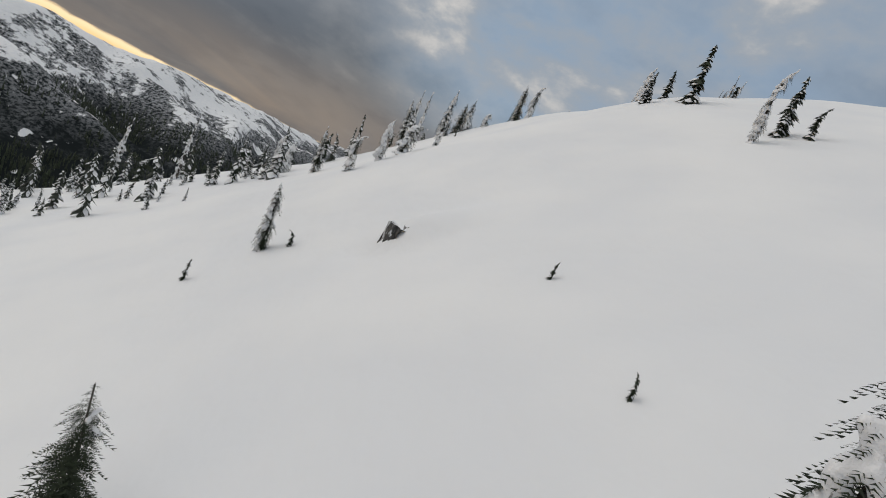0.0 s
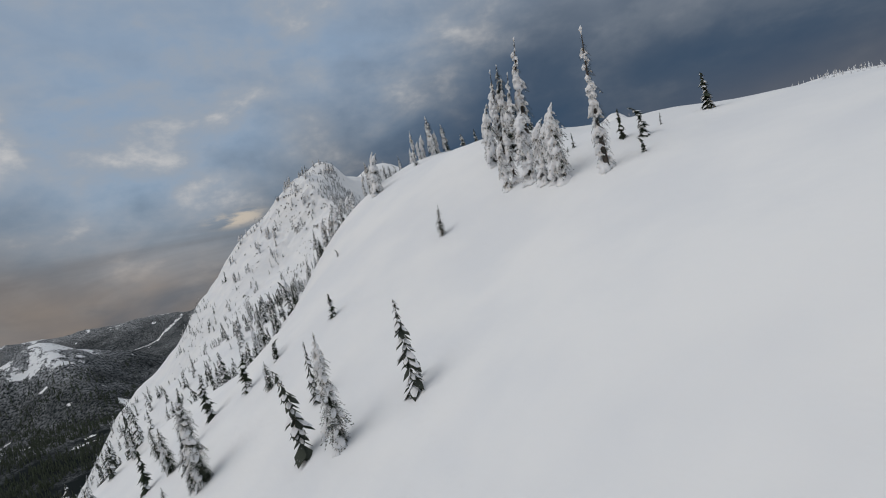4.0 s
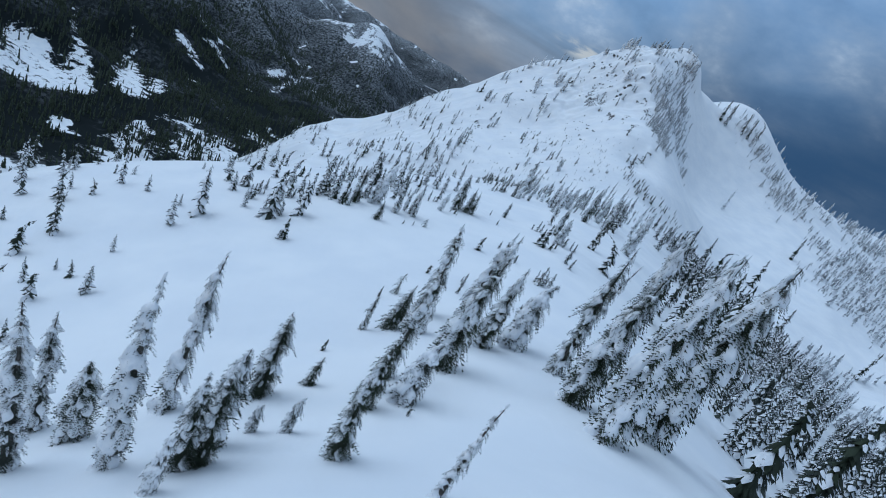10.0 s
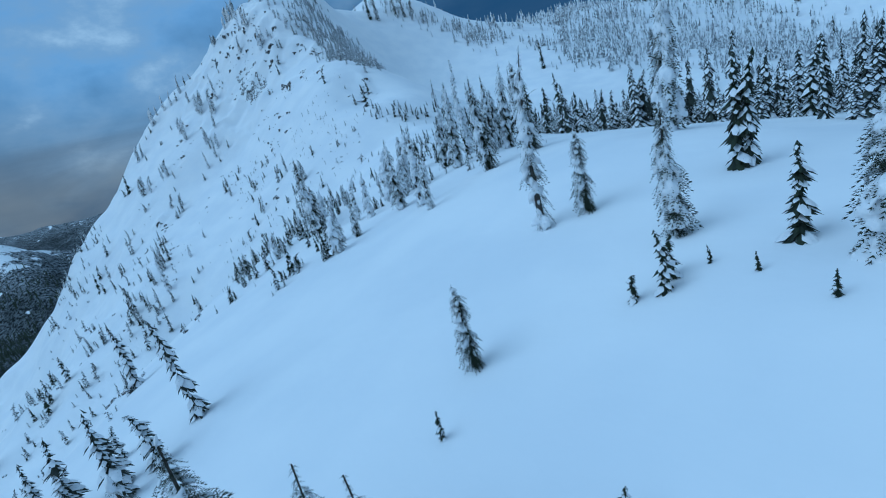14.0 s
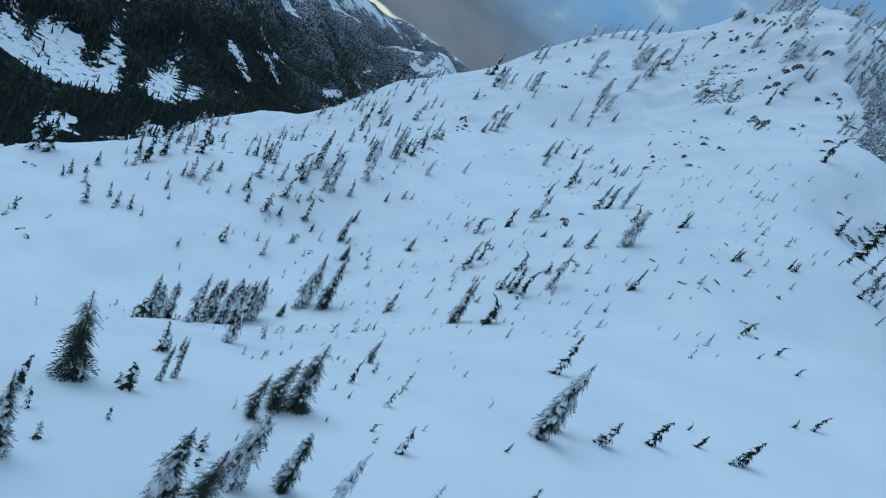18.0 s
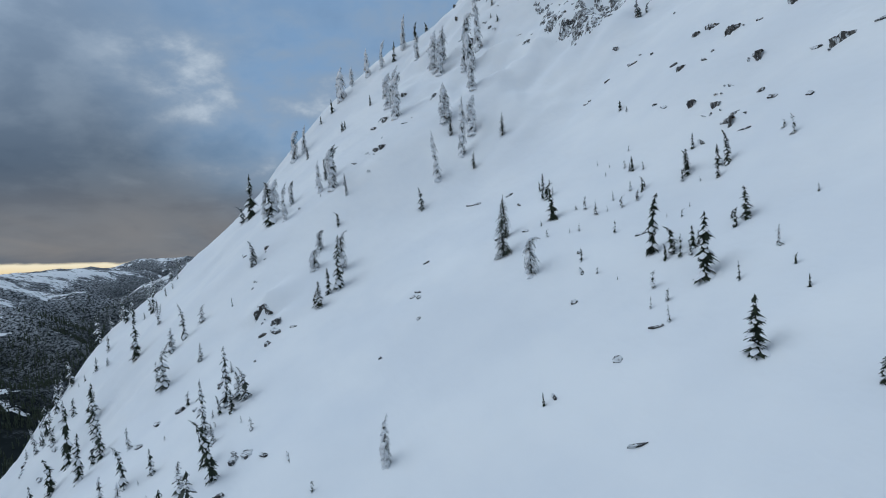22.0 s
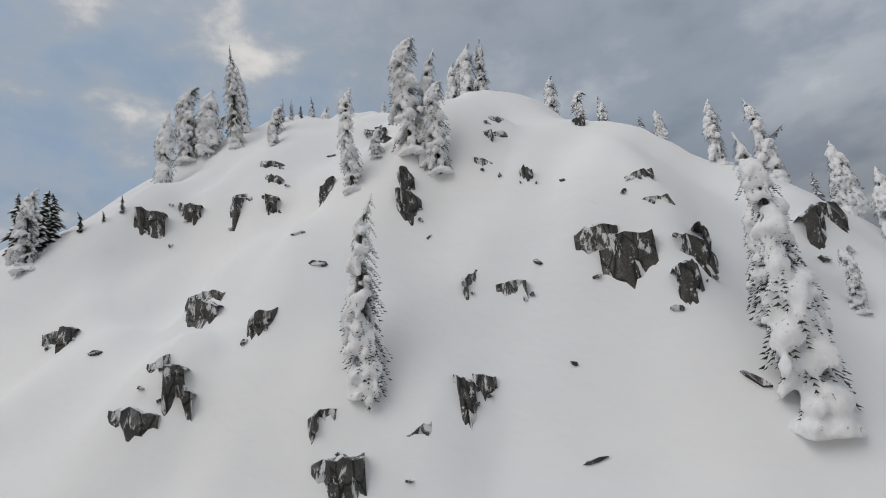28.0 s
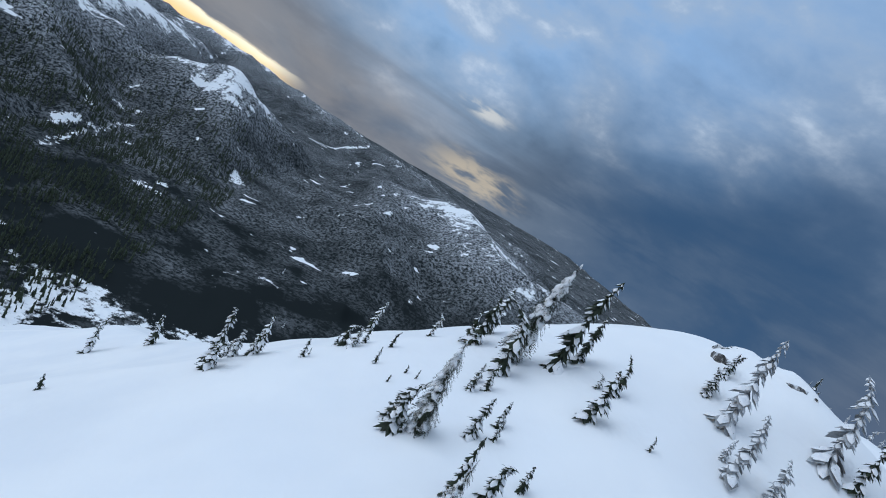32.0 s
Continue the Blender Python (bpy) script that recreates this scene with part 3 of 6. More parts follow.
    hills = hills + knob * (9.0 * (rough(x, y, 34.0, 4, 45, True) - 0.74) + 3.0 * rough(x, y, 12.0, 2, 46))
    hills = np.maximum(hills, floor)
    far = np.maximum(far, np.where(s > 0, hills, floor))
    k = 9.0
    top = np.maximum(near, far)
    return top + k * np.log(np.exp((near - top) / k) + np.exp((far - top) / k))




def ledges():
    rows = [(x, y, max(0.5, min(w, 4.5)), max(0.45, min(h, 1.4))) for x, y, w, h in ROCKS] + [(x, y, w * 1.3, min(h, 1.3) * 0.3) for x, y, w, h in CRAG_RIBS if w > 1.1]
    for x, y, w, h in rows:
        gx, gy = land([x + 1.5], [y])[0] - land([x - 1.5], [y])[0], land([x], [y + 1.5])[0] - land([x], [y - 1.5])[0]
        steep = math.hypot(gx, gy) + 1e-6
        yield x, y, -gx / steep, -gy / steep, w, h


LEDGES = list(ledges())

# avalanche tracks and meadows: x, y at the foot, x, y at the head, half width at either end
TRACKS = [(-439, 701, -475, 718, 33, 20), (-408, 729, -463, 774, 45, 31), (-378, 744, -444, 841, 28, 14), (-463, 774, -483, 796, 13, 8), (-475, 732, -523, 771, 8, 4), (-443, 843, -562, 967, 8, 4), (-350, 812, -446, 948, 30, 9), (-440, 941, -472, 992, 9, 4)]
TRACKS += [(-339, 849, -363, 903, 15, 14), (-373, 1043, -438, 1081, 9, 15), (-375, 1152, -419, 1155, 12, 13), (-410, 1178, -517, 1283, 14, 6), (-536, 1010, -551, 1010, 9, 8), (-345, 1308, -329, 1340, 22, 10), (-295, 1186, -324, 1550, 10, 7), (-172, 1225, -142, 1215, 13, 12)]
TRACKS += [(-387, 1606, -371, 1603, 14, 14), (-90, 1500, -103, 1567, 18, 15), (-282, 1781, -276, 1854, 30, 20), (159, 1689, 189, 1659, 12, 12), (-103, 2816, 136, 3041, 22, 14), (-500, 560, -640, 600, 60, 12), (-520, 420, -700, 460, 50, 10), (-600, 1560, -690, 1620, 10, 16)]


def open_snow(x, y):
    """Where avalanches keep the far side of the valley clear of woods: narrow tracks that open into fans."""
    wx, wy = x + 13 * rough(x, y, 45.0, 3, 83), y + 13 * rough(x, y, 45.0, 3, 84)
    best = np.full(np.shape(x), -60.0)
    for ax, ay, bx, by, wa, wb in TRACKS:
        ex, ey = bx - ax, by - ay
        t = np.clip(((wx - ax) * ex + (wy - ay) * ey) / (ex * ex + ey * ey), 0, 1)
        best = np.maximum(best, 0.75 * (wa + t * (wb - wa)) - np.hypot(wx - ax - t * ex, wy - ay - t * ey))
    return smooth(best, -9.0, 9.0)


def spaced(lo, hi, step, out_lo, out_hi, growth, most):
    mid = list(np.arange(lo, hi + 1e-6, step))
    for sign, edge, limit in ((-1, lo, out_lo), (1, hi, out_hi)):
        d, p, outer = step, edge, []
        while (p > limit) if sign < 0 else (p < limit):
            d = min(d * growth, most)
            p += sign * d
            outer.append(p)
        mid = outer[::-1] + mid if sign < 0 else mid + outer
    return np.array(mid)


def closer(line, lo, hi, step):
    return np.concatenate([line[line < lo], np.arange(lo, hi, step), line[line >= hi]])


LAND_X = closer(closer(closer(spaced(-40, 135, 1.25, -2600, 2200, 1.05, 20), 62, 130, 0.5), -620, -280, 10.0), 370, 510, 4.0)
LAND_Y = closer(closer(spaced(-10, 400, 1.25, -900, 4700, 1.05, 24), 318, 392, 0.5), 640, 1360, 11.0)
LAND_Y = closer(LAND_Y, 396, 480, 4.0)
LAND_X, LAND_Y = closer(LAND_X, -5, 3, 0.45), closer(LAND_Y, 11, 20, 0.45)
LAND_Z = land(*np.meshgrid(LAND_X, LAND_Y))


def on_ground(x, y):
    """Height of the built ground."""
    x, y = np.asarray(x, float), np.asarray(y, float)
    i = np.clip(np.searchsorted(LAND_X, x) - 1, 0, len(LAND_X) - 2)
    j = np.clip(np.searchsorted(LAND_Y, y) - 1, 0, len(LAND_Y) - 2)
    u = (x - LAND_X[i]) / (LAND_X[i + 1] - LAND_X[i])
    v = (y - LAND_Y[j]) / (LAND_Y[j + 1] - LAND_Y[j])
    a = LAND_Z[j, i] * (1 - u) + LAND_Z[j, i + 1] * u
    b = LAND_Z[j + 1, i] * (1 - u) + LAND_Z[j + 1, i + 1] * u
    return a * (1 - v) + b * v


def ground_z(x, y):
    return float(on_ground(x, y))


def build_ground():
    gx, gy = np.meshgrid(LAND_X, LAND_Y)
    gz, xs, ys = LAND_Z, LAND_X, LAND_Y
    nx, ny = len(xs), len(ys)
    co = np.stack([gx.ravel(), gy.ravel(), gz.ravel()], 1)
    i = np.arange(nx * ny).reshape(ny, nx)
    quads = np.stack([i[:-1, :-1], i[:-1, 1:], i[1:, 1:], i[1:, :-1]], -1).reshape(-1, 4)
    me = bpy.data.meshes.new("ground")
    me.vertices.add(len(co))
    me.vertices.foreach_set("co", co.ravel().astype(np.float32))
    me.loops.add(quads.size)
    me.loops.foreach_set("vertex_index", quads.ravel().astype(np.int32))
    me.polygons.add(len(quads))
    me.polygons.foreach_set("loop_start", np.arange(0, quads.size, 4, dtype=np.int32))
    me.update(calc_edges=True)
    me.polygons.foreach_set("use_smooth", np.ones(len(quads), bool))
    s = crest_off(gx, gy)
    # woods: thick on the lower mountain sides, thin towards the tops, open on the near valley floor
    woods = smooth(np.hypot(gx - 50, gy - 200), 330, 520) * (0.36 + 0.52 * smooth(gz, -60, -175))
    woods = woods * np.where((s > 0) & (gy < 800), 0.45, 1.0) * np.where((gx > -300) & (gz < -200) & (gy < 900), 0.55, 1.0)
    at = me.attributes.new("woods", "FLOAT", "POINT")
    at.data.foreach_set("value", woods.ravel().astype(np.float32))
    at = me.attributes.new("open_snow", "FLOAT", "POINT")
    at.data.foreach_set("value", open_snow(gx, gy).ravel().astype(np.float32))
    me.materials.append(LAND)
    return tagged(new("ground", me), "deep untracked snow over mountain slopes and valley woods", "snow ground", kind="structure")


ground = build_ground()


# ---- firs ----
def part(name, bm, mat, parent, label=""):
    """Links a mesh as one object under a thing or a part. bm: a bmesh, or (vertices, faces)."""
    me = bpy.data.meshes.new(name)
    if isinstance(bm, tuple):
        me.from_pydata([tuple(v) for v in bm[0]], [], bm[1])
    else:
        bm.to_mesh(me)
        bm.free()
    me.materials.append(mat)
    ob = new(name, me)
    ob.parent = parent
    if label:
        tagged(ob, label)
    return ob


class Mesh:
    """Gathers vertices and faces."""

    def __init__(self):
        self.v, self.f = [], []

    def add(self, verts, faces):
        n = len(self.v)
        self.v += [Vector(p) for p in verts]
        self.f += [tuple(i + n for i in q) for q in faces]


BALL_V, BALL_F = [], []


def make_ball(rings=6, around=9):
    BALL_V.append(Vector((0, 0, 1)))
    for r in range(1, rings):
        a = math.pi * r / rings
        for k in range(around):
            b = math.tau * (k + 0.5 * (r % 2)) / around
            BALL_V.append(Vector((math.sin(a) * math.cos(b), math.sin(a) * math.sin(b), math.cos(a))))
    BALL_V.append(Vector((0, 0, -1)))
    for k in range(around):
        n = (k + 1) % around
        BALL_F.append((0, 1 + k, 1 + n))
        for r in range(rings - 2):
            p = 1 + r * around
            BALL_F.append((p + k, p + around + k, p + around + n, p + n))
        BALL_F.append((len(BALL_V) - 1, len(BALL_V) - 1 - around + n, len(BALL_V) - 1 - around + k))


make_ball()


def lump(out, rng, centre, along, size):
    """A soft clod of snow: long axis, across and height, flatter below."""
    a = Vector(along).normalized()
    side = a.cross(Vector((0, 0, 1)))
    side = side.normalized() if side.length > 1e-3 else Vector((1, 0, 0))
    up = side.cross(a)
    ph = [rng.uniform(0, 6.28) for _ in range(3)]
    pts = []
    for p in BALL_V:
        w = 0.97 + 0.17 * math.sin(2.3 * p.x + ph[0]) + 0.14 * math.sin(3 * p.y + 2 * p.z + ph[1]) + 0.10 * math.sin(5 * p.x + 4 * p.y + ph[2])
        h = p.z * size[2] * (1.0 if p.z > 0 else 0.35)
        pts.append(Vector(centre) + w * (a * p.x * size[0] + side * p.y * size[1] + up * h))
    out.add(pts, BALL_F)


def run_together(ob, voxel, bite):
    """Lets the clods of one load grow into each other and breaks up their skin."""
    mod = ob.modifiers.new("melt", "REMESH")
    mod.mode, mod.voxel_size = "VOXEL", voxel
    soft = ob.modifiers.new("soften", "SMOOTH")
    soft.iterations, soft.factor = 2, 0.5
    melted = bpy.data.meshes.new_from_object(ob.evaluated_get(bpy.context.evaluated_depsgraph_get()))
    ob.modifiers.clear()
    old, ob.data = ob.data, melted
    bpy.data.meshes.remove(old)
    n = len(melted.vertices)
    co, no = np.empty(n * 3), np.empty(n * 3)
    melted.vertices.foreach_get("co", co)
    melted.vertices.foreach_get("normal", no)
    co, no = co.reshape(-1, 3), no.reshape(-1, 3)
    u, w = (co[:, 0] + 0.7 * co[:, 2]) / (6 * voxel), (co[:, 1] - 0.6 * co[:, 2]) / (6 * voxel)
    dent = lattice_noise(u, w, 5) + 0.6 * lattice_noise(2.3 * u, 2.3 * w + co[:, 2] / voxel * 0.2, 6) - 0.8
    co = co + no * (dent * bite)[:, None]
    melted.vertices.foreach_set("co", co.ravel())
    melted.update()


def frond(out, root, way, length, width, droop, rng):
    """A flat spray of needles with a ragged edge, hanging towards its tip."""
    way = Vector(way).normalized()
    side = way.cross(Vector((0, 0, 1))).normalized()
    n = 9
    spine = [Vector(root) + way * length * i / n - Vector((0, 0, droop * length * (i / n) ** 1.7)) for i in range(n + 1)]
    for i in range(n):
        taper = (1 - 0.72 * i / n) * (0.55 + 0.45 * min(1, i + 0.4))
        for sgn in (-1, 1):
            w = width * taper * rng.uniform(0.7, 1.25)
            tip = spine[i] + side * sgn * w + way * length * rng.uniform(0.10, 0.22) - Vector((0, 0, w * rng.uniform(0.25, 0.75)))
            out.add([spine[i], spine[i].lerp(spine[i + 1], 0.45), tip], [(0, 1, 2)])
    out.add([spine[n - 1] + side * width * 0.05, spine[n] + way * length * 0.06, spine[n - 1] - side * width * 0.05], [(0, 1, 2)])


def bend_at(t, lean, hook, height):
    """The stem's middle at a part t of its height; hook bows the tip over."""
    over = hook * max(0.0, t - 0.55) ** 2 * 4.2
    return Vector((lean[0] * t * t + over * height * 0.42, lean[1] * t * t, height * (t - over * 0.40 * t)))


def fir(height, radius, snow, seed, hook=0.0, gaps=0.1, skirt=0.5, sparse=1.0, power=0.6):
    """A fir of the tree line: trunk, drooping boughs in whorls and the snow that lies on them. snow: 0 bare to 1 plastered; power: low for a column, high for a cone."""
    rng = random.Random(seed)
    lean = (rng.uniform(-0.05, 0.05) * height, rng.uniform(-0.05, 0.05) * height)
    tree = new("fir_tree")
    stem, crown, load = Mesh(), Mesh(), Mesh()
    rings, around = 9, 6
    for r in range(rings):
        t = -0.10 + 1.08 * r / (rings - 1)
        c = bend_at(max(t, 0), lean, hook, height) + Vector((0, 0, min(t, 0) * height))
        w = max(0.012, 0.020 * height * (1 - 0.93 * max(t, 0)))
        stem.v += [c + Vector((math.cos(math.tau * k / around) * w, math.sin(math.tau * k / around) * w, 0)) for k in range(around)]
        if r:
            for k in range(around):
                a, b = (r - 1) * around + k, (r - 1) * around + (k + 1) % around
                stem.f.append((a, b, b + around, a + around))
    step = max(0.075, 0.25 / sparse * (0.42 + height / 9))
    total = int(6.6 * height / step * (1.0 - 0.12 * skirt))
    # thicker and thinner places of the crown, and of the load that it carries
    lobes = [(rng.uniform(0.0, 0.95), rng.uniform(0, 6.28), rng.uniform(-0.75, 0.6)) for _ in range(12)]
    drifts = [(rng.uniform(0.0, 0.95), rng.uniform(0, 6.28), rng.uniform(-1.0, 0.7)) for _ in range(12)]

    def swell(places, t, a):
        return sum(amp * math.exp(-((t - bt) / 0.085) ** 2) * max(0.0, math.cos(a - ba)) for bt, ba, amp in places)

    for n in range(total):
        t = 0.05 * skirt + (0.985 - 0.05 * skirt) * ((n + rng.random()) / total) ** 0.94
        a = 2.39996 * n + rng.uniform(-0.5, 0.5)
        prof = (1 - t) ** power * (0.66 + 0.34 * min(1, t / 0.30)) * (0.6 if t > 0.88 else 1.0)
        reach = max(0.05, radius * prof * min(1.5, max(0.3, 1.0 + swell(lobes, t, a))) + 0.05 * radius)
        if rng.random() < gaps:
            continue
        at = bend_at(t, lean, hook, height)
        length = reach * rng.uniform(0.66, 1.25)
        rise = 0.35 * (t - 0.55) - 0.30 * snow
        way = Vector((math.cos(a), math.sin(a), rise))
        droop = 0.42 + 0.55 * snow + rng.uniform(-0.12, 0.25)
        root = at
        frond(crown, root, way, length * (1.36 - 0.30 * snow), length * 0.29, droop * 0.92, rng)
        for off in (-0.85, -0.42, 0.42, 0.85):
            w2 = Vector((math.cos(a + off), math.sin(a + off), rise))
            frond(crown, root + way.normalized() * length * 0.20 * (1 + (abs(off) < 0.5)), w2, length * (0.56 if abs(off) > 0.5 else 0.66), length * 0.21, droop, rng)
        wind = math.cos(a - math.pi)
        laden = snow * (1.25 + 0.30 * wind) + 0.6 * swell(drifts, t, a)
        if rng.random() < laden and t < 0.97:
            big = rng.uniform(0.65, 1.2) * (0.50 + 0.66 * snow) * (1.0 + 0.25 * wind * snow)
            dip = way - Vector((0, 0, droop * 1.0))
            mid = root + way.normalized() * length * 0.52 - Vector((0, 0, droop * length * 0.30)) + Vector((0, 0, 0.07 * length + 0.02))
            lump(load, rng, mid, dip, (length * 0.47 * big, length * 0.33 * big, length * 0.23 * big + 0.012))
            if rng.random() < snow * 0.6:
                tipc = root + way.normalized() * length * rng.uniform(0.80, 0.98) - Vector((0, 0, droop * length * 0.78)) + Vector((0, 0, 0.04 * length))
                lump(load, rng, tipc, dip - Vector((0, 0, 0.9)), (length * 0.25 * big, length * 0.17 * big, length * 0.14 * big + 0.010))
    # pillows where the load has slid together
    for n in range(int(34 * max(0.0, snow - 0.45))):
        t, a = rng.uniform(0.05, 0.80), math.pi + rng.gauss(0, 1.1)
        r = radius * (1 - t) ** power
        out = bend_at(t, lean, hook, height) + Vector((math.cos(a), math.sin(a), 0)) * r * 0.55
        lump(load, rng, out, (math.cos(a), math.sin(a), -0.8), (r * rng.uniform(0.45, 0.7), r * rng.uniform(0.35, 0.55), r * rng.uniform(0.28, 0.42)))
    if snow > 0.3:
        tip = bend_at(0.985, lean, hook, height)
        lump(load, rng, tip, (0.3, 0.1, 1), (0.026 * height + 0.02, 0.009 * height + 0.012, 0.009 * height + 0.012))
    if snow > 0.5:
        for k in range(5):
            a = rng.uniform(0, 6.28)
            lump(load, rng, (math.cos(a) * radius * 0.45, math.sin(a) * radius * 0.45, 0.0), (math.cos(a), math.sin(a), -0.3), (radius * 0.6, radius * 0.5, 0.03 * height + 0.05))
    part("trunk", (stem.v, stem.f), BARK, tree)
    part("crown", (crown.v, crown.f), FROSTED if snow > 0.8 else NEEDLES, tree)
    if load.f:
        ob = part("snow_load", (load.v, load.f), LOAD, tree)
        run_together(ob, 0.0075 * height + 0.008, 0.006 * height)
        tagged(ob, kind="stuff")
        ob.data.polygons.foreach_set("use_smooth", np.ones(len(ob.data.polygons), bool))
    return tree


# kind: height, crown radius, snow, hook, gaps, skirt, boughs, power; label; how many to choose from
FIR_KINDS = {
    "w": ((4.6, 0.62, 0.86, 0.30, 0.08, 0.5, 1.0, 0.42), "narrow subalpine fir plastered white with clinging snow", 5),
    "s": ((7.6, 0.64, 0.86, 0.05, 0.10, 0.5, 0.9, 0.50), "tall slender fir spire caked in lumps of snow", 4),
    "m": ((4.2, 0.58, 0.60, 0.03, 0.05, 0.5, 1.7, 0.50), "dark green subalpine fir with snow on its boughs", 5),
    "d": ((3.2, 0.54, 0.30, 0.02, 0.06, 0.5, 1.5, 0.62), "dark green young fir lightly dusted with snow", 4),
    "b": ((2.4, 0.44, 0.70, 0.75, 0.10, 0.5, 1.0, 0.50), "small fir bowed over under its load of snow", 4),
    "t": ((0.9, 0.22, 0.24, 0.5, 0.10, 0.7, 0.9, 0.60), "fir seedling poking out of the deep snow", 3),
}
PROTOTYPES = {}
for kind, ((height, radius, snow, hook, gaps, skirt, sparse, power), label, count) in FIR_KINDS.items():
    PROTOTYPES[kind] = []
    for n in range(count):
        tree = fir(height * (0.92 + 0.08 * n), radius * (1.08 - 0.07 * n), snow, 11 + 7 * n + ord(kind), hook * (0.7 + 0.3 * (n % 3)), gaps, skirt, sparse, power)
        tagged(tree, label, "fir tree")
        PROTOTYPES[kind].append((tree, max(0.86 * height, max(v.co.z for c in tree.children for v in c.data.vertices))))

# where firs stand: y, x, height, kind
FIRS_FIRST_SLOPE_A = [(2.45, 2.5, 5.4, "m"), (6.3, -3.3, 2.5, "d"), (17.2, -5.6, 2.5, "m"), (20.6, 9.4, 3.2, "w"), (28.4, -6.3, 2.2, "b"), (29.8, -5.2, 2.6, "w"), (30.8, -4.3, 2.3, "b"), (31.8, -2.7, 1.1, "b"), (33.5, -9.5, 3.3, "m"), (40.7, -13.7, 2.9, "w"), (42.7, -15.3, 3.7, "w"), (43.7, -3.3, 1.5, "d"), (44.5, -0.6, 1.4, "b"), (44.9, -6.7, 4.3, "d"), (45, 1.6, 2.7, "d"), (45.1, -3.8, 4.4, "m"), (45.2, -2.6, 2.7, "d"), (45.2, 10.6, 4, "w"), (50.1, 1.8, 4.1, "m"), (50.2, -32.8, 7.8, "w"), (50.8, 1.3, 1.2, "d"), (51.6, 3, 4.1, "b"), (54.6, -29, 8.2, "w"), (57.4, -2.7, 5.5, "m")]
FIRS_FIRST_SLOPE_B = [(61.4, -7.7, 8.1, "s")]
FIRS_CREST_A = [(65.3, -9.2, 9.2, "s"), (69.9, 26.7, 8.3, "s"), (71.9, 8.8, 5.4, "m"), (72.7, 26.1, 4.9, "w"), (73.4, 26.1, 4.3, "w"), (74.4, 26.1, 4.2, "w"), (76, 26.4, 5, "w"), (77.3, 26.2, 5.3, "w"), (77.6, 25.7, 3.5, "w"), (80, 21.1, 2.2, "d"), (80.8, 31.3, 9.0, "s"), (81.1, 30.5, 6.4, "w"), (81.7, 30.3, 7.4, "m"), (82.1, 30.2, 6.0, "w"), (82.2, 29.7, 7.2, "s"), (82.4, 28.9, 4.9, "w"), (87.9, 34.6, 4.7, "w"), (100.4, 26.6, 3.9, "w"), (100.6, 32.2, 4.1, "s"), (101.4, 26.7, 3.8, "m"), (103.6, 28.3, 4.1, "w"), (103.9, 28, 2, "w"), (105.1, 29.1, 4.2, "w"), (105.2, 28.5, 3.1, "w"), (106.7, 28.0, 3.2, "w"), (106.6, 29.6, 3.9, "m"), (108.8, 26.9, 2.9, "w")]
FIRS_CREST_B = [(105.0, 36.1, 3.0, "w"), (105.5, 37.9, 5.3, "m"), (105.9, 38.8, 3.4, "w"), (104.6, 39.4, 3.7, "m"), (104.9, 35.4, 2.4, "w"), (104.4, 30.7, 1.1, "m"), (104.4, 37.3, 2.7, "w"), (106.4, 35.0, 2.4, "w"), (110.9, 30.9, 2.5, "w")]
FIRS_HOLLOW_A = [(113.2, 28.1, 4, "w"), (114.3, 37.6, 4.2, "m"), (118.8, 36.1, 4, "m"), (121.8, 26.9, 4.1, "w"), (125.4, 30.2, 2, "w"), (125.6, 35.5, 2.8, "s"), (126.7, 30.3, 3.4, "m"), (127, 30.7, 3.1, "m"), (127.2, 28.7, 6.2, "s"), (127.5, 26.1, 6.4, "s"), (127.5, 33.5, 3, "m"), (128.4, 30.3, 3.9, "m"), (129.4, 31.3, 1.3, "w"), (129.4, 32.2, 1.6, "w"), (129.7, 26.5, 3.5, "m"), (130.7, 24.8, 5.3, "w"), (130.9, 22.4, 6.5, "s"), (131.5, 28.2, 6.8, "s"), (131.8, 34.1, 3, "m"), (132.4, 30.1, 1.9, "d"), (132.4, 30.8, 3.8, "m"), (132.5, 35.4, 3.1, "w"), (132.8, 42.4, 8.4, "m"), (133.4, 34.4, 3, "d")]
FIRS_HOLLOW_B = [(133.5, 32.2, 1.5, "d"), (134.6, 45, 9.2, "m"), (134.8, 34.7, 6.4, "m"), (135.7, 42.1, 7.2, "m"), (136.8, 36.8, 6.4, "m"), (139.1, 42.5, 7.6, "m"), (140.5, 45.1, 9.5, "m"), (140.7, 39.2, 5.3, "m"), (141, 33.4, 2.5, "m"), (141.1, 37.5, 7.3, "s"), (141.3, 43.3, 7, "w"), (141.7, 34.7, 3.1, "d"), (141.7, 36.1, 2.4, "w"), (141.8, 41, 4.6, "w"), (142.9, 35.1, 2.2, "m"), (143.9, 47, 9.1, "m"), (144.4, 38.7, 6.6, "m"), (145, 36.5, 6.4, "m"), (147, 54.9, 11, "m"), (147.9, 51.7, 10.8, "m")]
FIRS_HOLLOW_C = [(148, 34.6, 1.9, "t"), (149.2, 53.8, 11, "m")]
